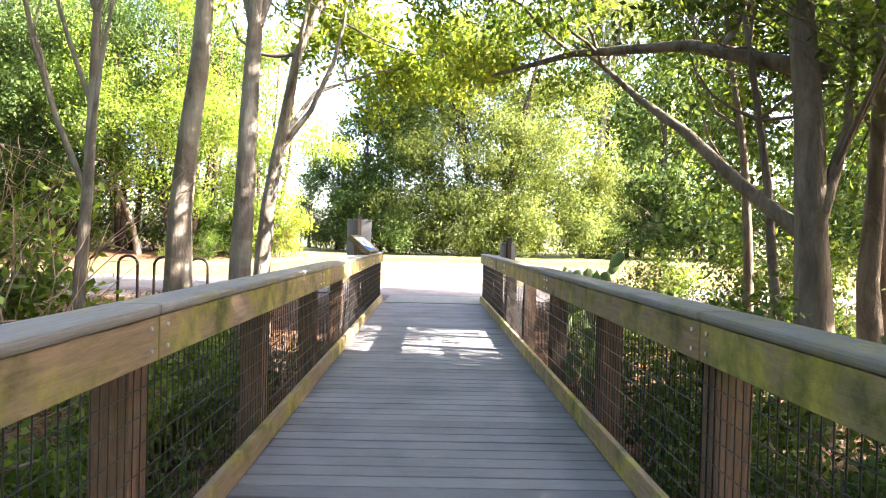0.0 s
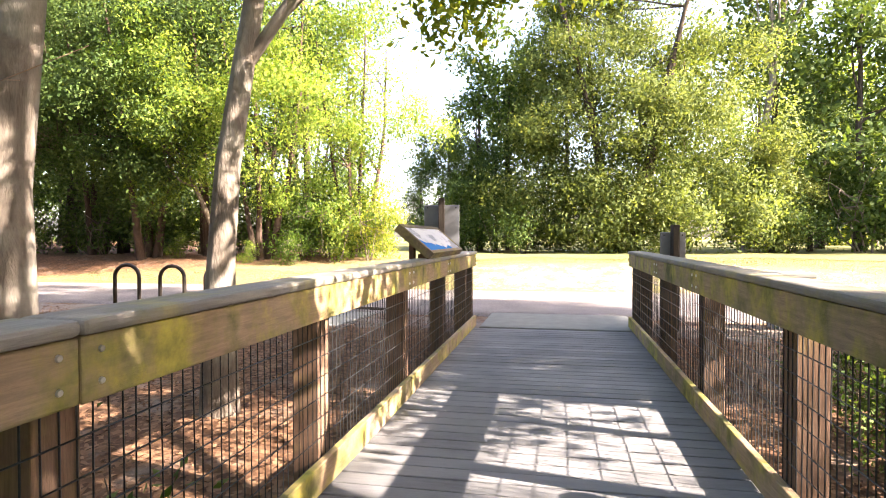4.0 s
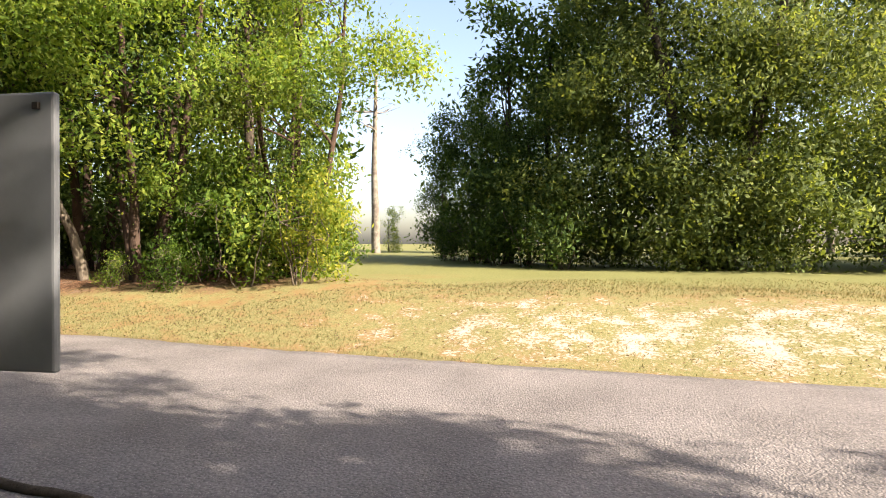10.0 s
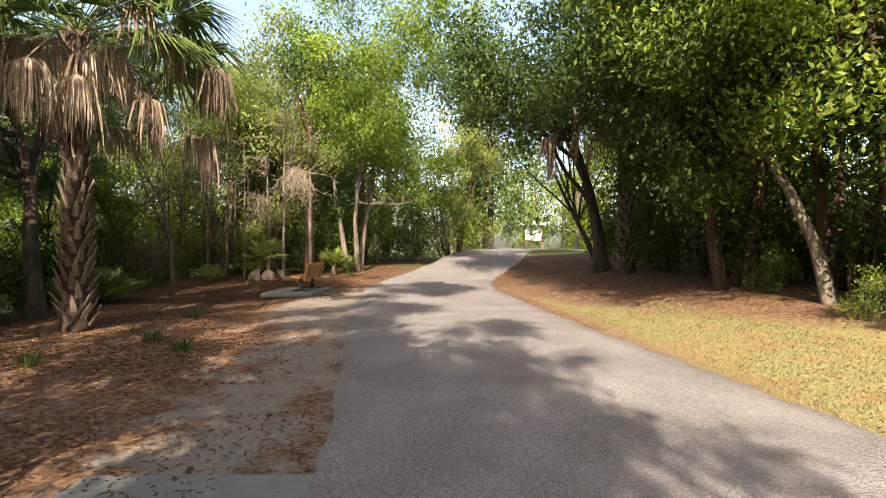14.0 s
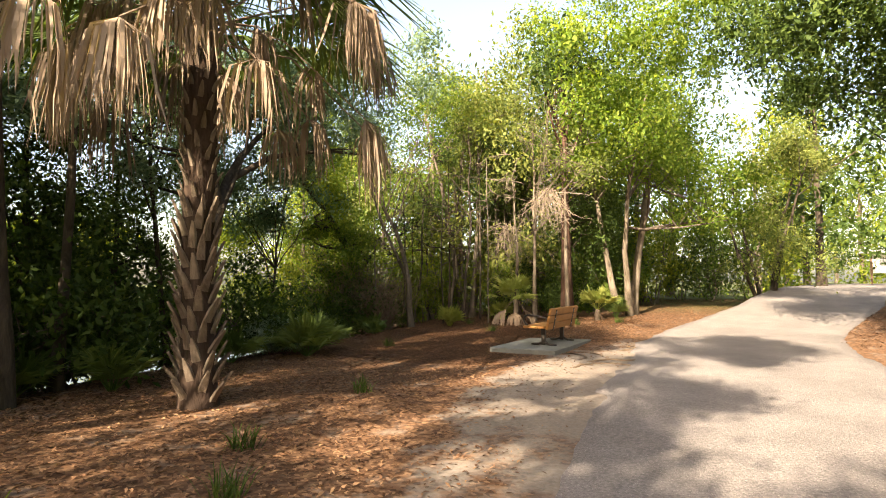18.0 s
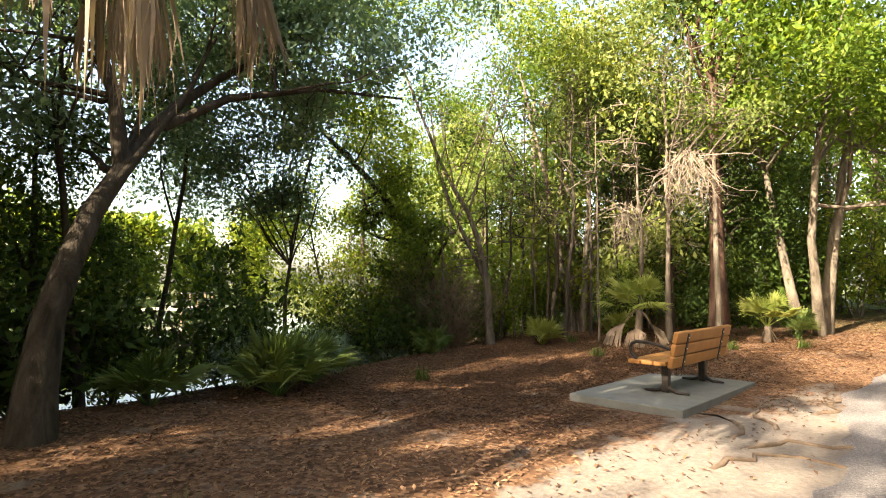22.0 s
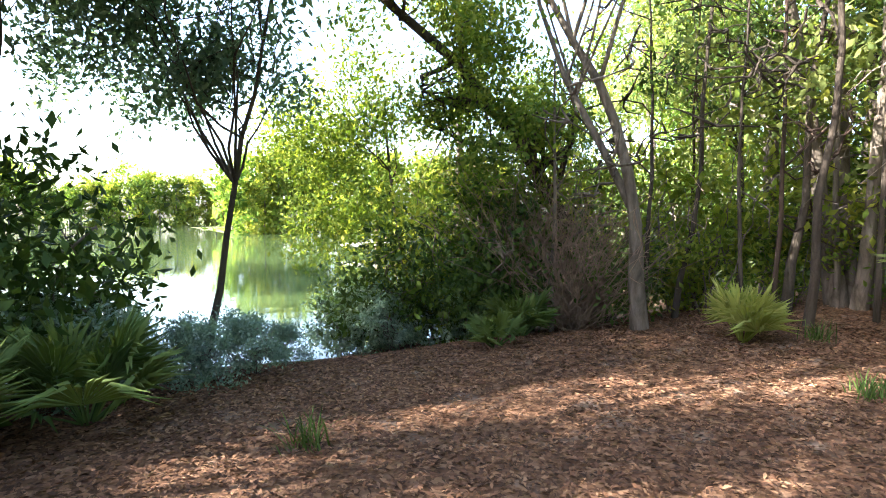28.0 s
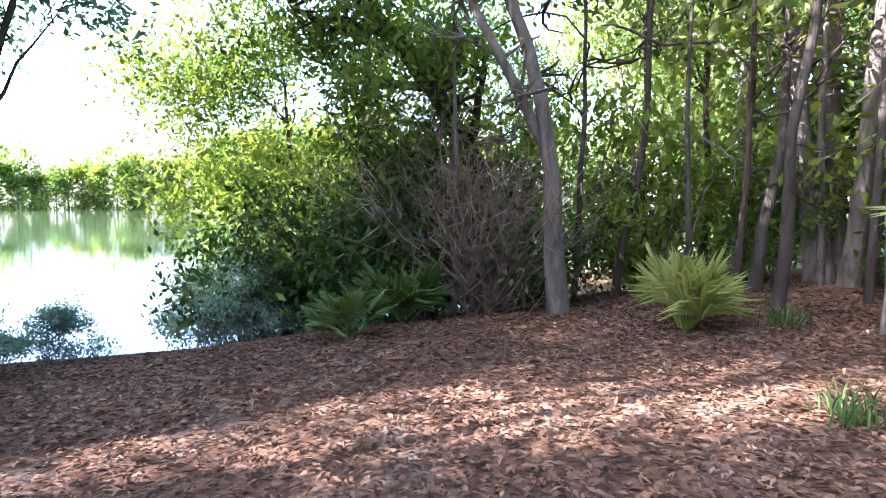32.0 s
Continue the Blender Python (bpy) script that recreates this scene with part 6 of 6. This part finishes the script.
def make_cabbage_palm():
    rng = np.random.default_rng(9)
    t = new("palm_tree")
    tagged(t, "cabbage palm with old leaf bases and a skirt of dead fronds", "palm tree")
    H = 4.75
    V, F = [], []
    pts = [(0.02 * math.sin(z * 1.3) + 0.05 * z, 0.03 * z, z) for z in np.linspace(-0.2, H, 14)]
    tube_into(V, F, pts, [0.26, 0.22, 0.19] + [0.175] * 11, 14)
    part("trunk", raw("trunk", V, F, M_BARK_BROWN, True), None, t)
    # split leaf bases in crossing spirals up the trunk
    boot = None
    for k in range(170):
        z = 0.05 + (H - 0.1) * (k / 170)
        a = k * 2.399
        if boot is None:
            bm = bmesh.new()
            W, L = 0.055, 0.30
            ring = [(-W, 0, 0), (W, 0, 0), (W * 0.8, 0.05, L * 0.55), (W * 0.25, 0.10, L), (-W * 0.25, 0.10, L * 0.97), (-W * 0.8, 0.05, L * 0.55)]
            lo = [bm.verts.new(p) for p in ring]
            hi = [bm.verts.new((p[0] * 0.8, p[1] + 0.028, p[2])) for p in ring]
            bm.faces.new(lo)
            bm.faces.new(hi[::-1])
            for i in range(6):
                bm.faces.new((lo[i], hi[i], hi[(i + 1) % 6], lo[(i + 1) % 6]))
            bmesh.ops.recalc_face_normals(bm, faces=bm.faces)
            boot = finish(bm, "leaf_base", M_BOOT)
        b = part("leaf_base", boot, None, t)
        rr = 0.155 + 0.03 * max(0.0, 1 - z / 0.8)
        cx, cy = 0.02 * math.sin(z * 1.3) + 0.05 * z, 0.03 * z
        tilt = rng.uniform(-4, 8) + 10 * max(0.0, 1 - z / 1.6)
        b.matrix_basis = pose(cx - math.sin(a) * rr, cy + math.cos(a) * rr, z, -tilt, rng.uniform(-12, 12), math.degrees(a)) @ Matrix.Scale(1.0 if z < 2.2 else 0.62, 4)
    top = (0.02 * math.sin(H * 1.3) + 0.05 * H, 0.03 * H, H)
    for k in range(50):
        V, F = [], []
        a = k * 2.399
        el = 1.25 - 1.5 * (k / 50) ** 0.8
        way = (math.cos(a) * math.cos(el), math.sin(a) * math.cos(el), math.sin(el))
        fan(rng, V, F, top, way, rng.uniform(1.2, 1.8), rng.uniform(1.0, 1.3), 32, 3.6, 0.45, 0.026)
        part("frond", raw("frond", V, F, M_PALM), None, t)
    for k in range(30):
        V, F = [], []
        a = k * 2.399 + 0.5
        el = rng.uniform(-0.3, 0.5)
        way = Vector((math.cos(a) * math.cos(el), math.sin(a) * math.cos(el), math.sin(el)))
        s = rng.uniform(0.6, 2.3)
        root = Vector((top[0], top[1], top[2] - rng.uniform(0.15, 0.55)))
        hub = root + way * s + Vector((0, 0, -0.15 * s * s))
        tube_into(V, F, [tuple(root), tuple(root + way * s * 0.5 + Vector((0, 0, 0.03))), tuple(hub)], [0.018, 0.013, 0.010], 4)
        h0 = len(V)
        V.append(tuple(hub))
        # a folded fan: blades bunch at the hub, bend over and hang
        flat = Vector((way.x, way.y, 0)).normalized()
        side = Vector((-flat.y, flat.x, 0))
        length = rng.uniform(0.75, 1.2)
        for j in range(44):
            c = (j / 43 - 0.5) * 2
            o = side * c * rng.uniform(0.2, 0.38) + flat * (0.20 * (1 - abs(c)) + rng.uniform(-0.10, 0.14))
            L = length * rng.uniform(0.65, 1.08)
            w = (side * rng.uniform(-1, 1) + flat * rng.uniform(-1, 1)).normalized() * rng.uniform(0.007, 0.019)
            p1 = hub + o * 0.75 + Vector((0, 0, 0.05 - L * 0.22))
            p2 = hub + o * 1.05 + Vector((0, 0, -L * 0.62))
            p3 = hub + o * rng.uniform(0.7, 1.5) + Vector((0, 0, -L))
            b = len(V)
            V.extend([tuple(p1 - w), tuple(p1 + w), tuple(p2 + w * 0.9), tuple(p2 - w * 0.9), tuple(p3)])
            F.extend([(h0, b, b + 1), (b, b + 3, b + 2, b + 1), (b + 3, b + 4, b + 2)])
        part("dead_frond", raw("dead_frond", V, F, M_DEAD), None, t, "dry grey-brown hanging frond")
    return t


palm = put(make_cabbage_palm(), -12.26, 8.54)
again(palm, -19.13, 20.4, 130, 1.12)


# ---- prickly pear beside the railing ----
def make_cactus():
    t = new("prickly_pear")
    tagged(t, "prickly pear cactus with flat green pads by the railing", "cactus")
    rng = np.random.default_rng(4)
    bm = bmesh.new()
    bmesh.ops.create_uvsphere(bm, u_segments=12, v_segments=7, radius=1.0)
    for v in bm.verts:
        v.co = Vector((v.co.x * 0.06 * (1 + 0.25 * v.co.z), v.co.y * 0.018, v.co.z * 0.12 + 0.105))
    base = finish(bm, "pad", M_CACTUS, True)
    for stem in range(5):
        x, y = 0.16 * (stem % 3 - 1) + rng.uniform(-0.04, 0.04), 0.22 * (stem - 2) + rng.uniform(-0.04, 0.04)
        top = 1.46 - rng.uniform(0.0, 0.16) - 0.06 * abs(stem - 2)
        z = 0.0
        while z < top:
            part("pad", base, None, t).matrix_basis = pose(x, y, z, rng.uniform(-18, 18), rng.uniform(-22, 22), rng.uniform(0, 180))
            if z > 0.7:
                part("pad", base, None, t).matrix_basis = pose(x, y, z + 0.08, rng.uniform(-30, 30), rng.choice((-48, 48)), rng.uniform(40, 140))
            x, y, z = x + rng.uniform(-0.035, 0.035), y + rng.uniform(-0.035, 0.035), z + 0.185
    return t


cactus = make_cactus()
cactus.matrix_world = pose(1.58, 6.15, hz(1.58, 6.15) - 0.02)


# ---- kiosk down the road and dock across the water ----
def build_kiosk():
    x, y = -50.0, 24.6
    t = thing("kiosk", x, y, hz(x, y), "white-roofed notice kiosk on posts beside the road", "kiosk", rz=78)
    for sx in (-0.75, 0.75):
        part("post", boxed(sx - 0.06, sx + 0.06, -0.06, 0.06, -0.2, 2.0, 0.008), M_POST, t)
    part("roof", boxed(-1.35, 1.35, -0.7, 0.7, 2.0, 2.22, 0.02), M_WHITE, t, "flat white roof")
    part("notice_board", boxed(-0.68, 0.68, -0.04, 0.04, 0.75, 1.95, 0.01), M_WHITE, t, "pale notice board")
    part("notice", boxed(-0.3, 0.0, -0.052, -0.042, 1.2, 1.7, 0.002), M_PANEL_BACK, t)


build_kiosk()


def build_dock():
    t = thing("dock", -29.5, -21.0, -0.47, "low pale wooden dock with railing across the water", "dock", rz=38)
    part("dock_deck", boxed(-2.2, 2.2, -1.2, 1.2, 0.45, 0.6, 0.01), M_CAP, t)
    for k in range(5):
        part("post", boxed(-2.1 + k * 1.05 - 0.05, -2.1 + k * 1.05 + 0.05, 1.05, 1.15, -1.0, 1.45, 0.01), M_POST, t)
    for z in (0.98, 1.42):
        part("rail", boxed(-2.2, 2.2, 1.06, 1.14, z, z + 0.07, 0.01), M_CAP, t)


build_dock()


# ---- dead brush, roots and litter ----
def make_brush(seed, n, reach, lift, label, name="dead_brush", mat_=None):
    """A tangle of bare twigs."""
    rng = np.random.default_rng(seed)
    t = new(name)
    tagged(t, label, "dead brush")
    V, F = [], []
    for k in range(n):
        a = rng.uniform(0, 6.283)
        r0 = rng.uniform(0, 0.25)
        p = np.array([math.cos(a) * r0, math.sin(a) * r0, rng.uniform(0, 0.3)])
        end = p + np.array([rng.normal(0, reach), rng.normal(0, reach), rng.uniform(0.3, 1.0) * lift])
        l = bent(rng, p, end, 4, reach * 0.25)
        tube_into(V, F, l, [0.010, 0.008, 0.006, 0.004, 0.003], 3)
        for q in range(3):
            j = int(rng.integers(1, 5))
            tube_into(V, F, bent(rng, l[j], l[j] + rng.normal(0, reach * 0.35, 3), 2, 0.03), [0.005, 0.004, 0.002], 3)
        if k % 12 == 11 or k == n - 1:
            part("branch", raw("branch", V, F, mat_ or M_TWIG), None, t)
            V, F = [], []
    return t


put(make_brush(1, 260, 0.6, 1.7, "tangle of dry brown twigs by the leaning oak"), -22.7, 5.0)
put(make_brush(2, 240, 0.7, 2.2, "dry brown twigs under the leaning oak"), -22.6, 4.0, 0, 0.4)
put(make_brush(3, 110, 0.6, 2.0, "bare twigs in the undergrowth by the boardwalk"), -3.0, 2.8)
put(make_brush(6, 140, 0.7, 2.6, "brown twig tangle beneath the slender trees"), -4.3, 5.0)
put(make_brush(4, 60, 0.6, -1.6, "pale dead branches hanging by the pine", mat_=M_TWIG_PALE), -25.2, 9.7, 0, 4.0)
put(make_brush(5, 40, 0.55, -1.5, "pale dead branches hanging over the palmetto", mat_=M_TWIG_PALE), -25.0, 8.3, 0, 2.9)


def build_roots():
    rng = np.random.default_rng(12)
    for k, (x, y, a, L) in enumerate(((-17.9, 11.9, 2.9, 2.2), (-17.6, 12.1, 2.4, 1.6), (-18.6, 12.2, 3.4, 1.5), (-16.8, 12.0, 3.0, 1.3), (-19.6, 12.4, 2.6, 1.2))):
        V, F = [], []
        pts = []
        for i in range(9):
            xx, yy = x + math.cos(a) * L * i / 8, y + math.sin(a) * L * i / 8
            pts.append((xx, yy, hz(xx, yy) + 0.004 - 0.02 * (i in (0, 8))))
            a += rng.normal(0, 0.22)
        tube_into(V, F, pts, [0.03 - 0.0022 * i for i in range(9)], 6)
        tagged(new("tree_root", raw("tree_root", V, F, M_ROCK, True)), "brown tree root running over the bare ground", "tree root", "roots by the bench")


build_roots()


def build_edge_bar():
    """Thin dark tapered bar along the edge of the road."""
    V, F = [], []
    pts = [(-3.75 + 0.14 * i, 13.5 - 0.004 * i + 0.012 * math.sin(i * 1.1), 0.0) for i in range(9)]
    edge = max(hz(x, y) for x, y, _ in pts)
    tube_into(V, F, [(x, y, edge + 0.062 + 0.003 * math.sin(i * 2.3)) for i, (x, y, _) in enumerate(pts)], [0.032 - 0.0012 * i for i in range(9)], 8)
    tagged(new("edge_bar", raw("edge_bar", V, F, M_BARK_DARK, True)), "thin dark bar along the road's edge", "fallen branch")


build_edge_bar()


def scatter(name, label, n, region, size, material, keep, flat=True, seed=1, lift=0.012):
    """Loose leaves or blades on the ground, as one mass."""
    rng = np.random.default_rng(seed)
    x0, x1, y0, y1 = region
    x, y = rng.uniform(x0, x1, n), rng.uniform(y0, y1, n)
    ok = keep(x, y, rng)
    x, y = x[ok], y[ok]
    n = len(x)
    z = height(x, y) + lift
    c = np.stack([x, y, z], 1)
    a = rng.uniform(0, 6.283, n)
    L = size * rng.uniform(0.5, 1.4, (n, 1))
    q = np.empty((n, 4, 3))
    if flat:
        d = np.stack([np.cos(a), np.sin(a), rng.normal(0, 0.22, n)], 1)
        s = np.stack([-np.sin(a), np.cos(a), rng.normal(0, 0.25, n)], 1)
        q[:, 0], q[:, 2] = c - d * L * 0.5, c + d * L * 0.5
        q[:, 1], q[:, 3] = c + s * L * 0.2 + [0, 0, 0.006], c - s * L * 0.2 + [0, 0, 0.006]
    else:
        d = np.stack([np.cos(a) * 0.5, np.sin(a) * 0.5, np.ones(n)], 1)
        s = np.stack([-np.sin(a), np.cos(a), np.zeros(n)], 1)
        c[:, 2] -= lift
        q[:, 0], q[:, 1] = c - s * 0.005, c + s * 0.005
        q[:, 2] = c + d * L + s * 0.002 + np.stack([np.cos(a), np.sin(a), 0 * a], 1) * L * 0.3
        q[:, 3] = c + d * L * 0.6 - s * 0.004
    ob = new(name, quads(name, q, material))
    tagged(ob, label, name.replace("_", " "), kind="stuff")


def off_road(x, y):
    return np.abs(y - road_mid(x)) > 2.05


def off_pad(x, y):
    return (np.abs(x + 19.68) > 1.3) | (np.abs(y - 10.85) > 0.95)


scatter("leaf_litter", "fallen brown leaves strewn over the ground by the bench", 66000, (-27, -8.5, 4.6, 13.0), 0.05, M_LITTER,
        lambda x, y, g: off_road(x, y) & off_pad(x, y) & (g.random(len(x)) < np.clip((12.9 - y) * 0.6, 0.06, 1) * np.where((x > -19.5) & (x < -12) & (y > 10.9), 0.2, 1.0)), seed=2)
scatter("leaf_litter", "thick fallen leaves between the bench and the wood", 56000, (-25, -16.5, 4.2, 10.6), 0.044, M_LITTER,
        lambda x, y, g: off_pad(x, y), seed=12, lift=0.018)
scatter("leaf_litter", "fallen leaves drifted over the shaded end of the road", 30000, (-38, -20.6, 11.0, 19.5), 0.06, M_LITTER,
        lambda x, y, g: g.random(len(x)) < np.clip((-20.5 - x) * 0.3, 0, 1), seed=13, lift=0.02)
scatter("leaf_litter", "fallen brown leaves and mulch beside the boardwalk", 26000, (-7.5, 6, 4.5, 13.3), 0.045, M_LITTER,
        lambda x, y, g: ((x < -1.35) | (x > 1.2)) & off_road(x, y), seed=3)
scatter("leaf_litter", "fallen leaves strewn over the dry verge", 26000, (-16, 7, 17.4, 22.0), 0.034, M_LITTER,
        lambda x, y, g: off_road(x, y) & (g.random(len(x)) < np.clip(0.55 - 0.05 * (x + 8), 0.12, 1)), seed=6)
scatter("grass_blades", "dry yellow-green grass along the road", 130000, (-14, 9.5, 17.3, 25.5), 0.026, M_GRASS,
        lambda x, y, g: off_road(x, y) & (g.random(len(x)) < np.where((((x - 1.6) * 0.17) ** 2 + ((y - 18.9) * 0.62) ** 2) < 1.0, 0.12, 1.0)) & ((x > -6 + (y - 19.3) * 1.2) | (y < 19.0)) & (g.random(len(x)) < np.clip((25.5 - y) / 6.0, 0, 1) * np.clip((9.5 - x) / 3.0, 0, 1)), False, 4)


def tuft(seed, x, y, label, n=60, L=0.28):
    rng = np.random.default_rng(seed)
    V, F = [], []
    for k in range(n):
        a = rng.uniform(0, 6.283)
        d = Vector((math.cos(a) * rng.uniform(0.1, 0.9), math.sin(a) * rng.uniform(0.1, 0.9), 1)).normalized()
        p = Vector((rng.normal(0, 0.06), rng.normal(0, 0.06), -0.01))
        s = Vector((-math.sin(a), math.cos(a), 0)) * 0.006
        l = L * rng.uniform(0.5, 1.1)
        b = len(V)
        V.extend([tuple(p - s), tuple(p + s), tuple(p + d * l * 0.6 + s * 0.8), tuple(p + d * l * 0.6 - s * 0.8), tuple(p + d * l + Vector((d.x, d.y, -0.3)) * l * 0.25)])
        F.extend([(b, b + 1, b + 2, b + 3), (b + 3, b + 2, b + 4)])
    t = new("grass_tuft")
    tagged(t, label, "grass tuft", "grass tufts")
    part("grass", raw("grass", V, F, M_LEAF_DARK), None, t)["kind"] = "stuff"
    put(t, x, y)


for i, (x, y) in enumerate(((-18.55, 7.55), (-23.95, 7.4), (-9.4, 9.6), (-22.6, 8.6), (-11.2, 10.2), (-13.6, 9.9), (-24.6, 10.6), (-25.6, 11.7), (-10.2, 11.0))):
    tuft(i, x, y, "small green grass tuft in the leaf litter")
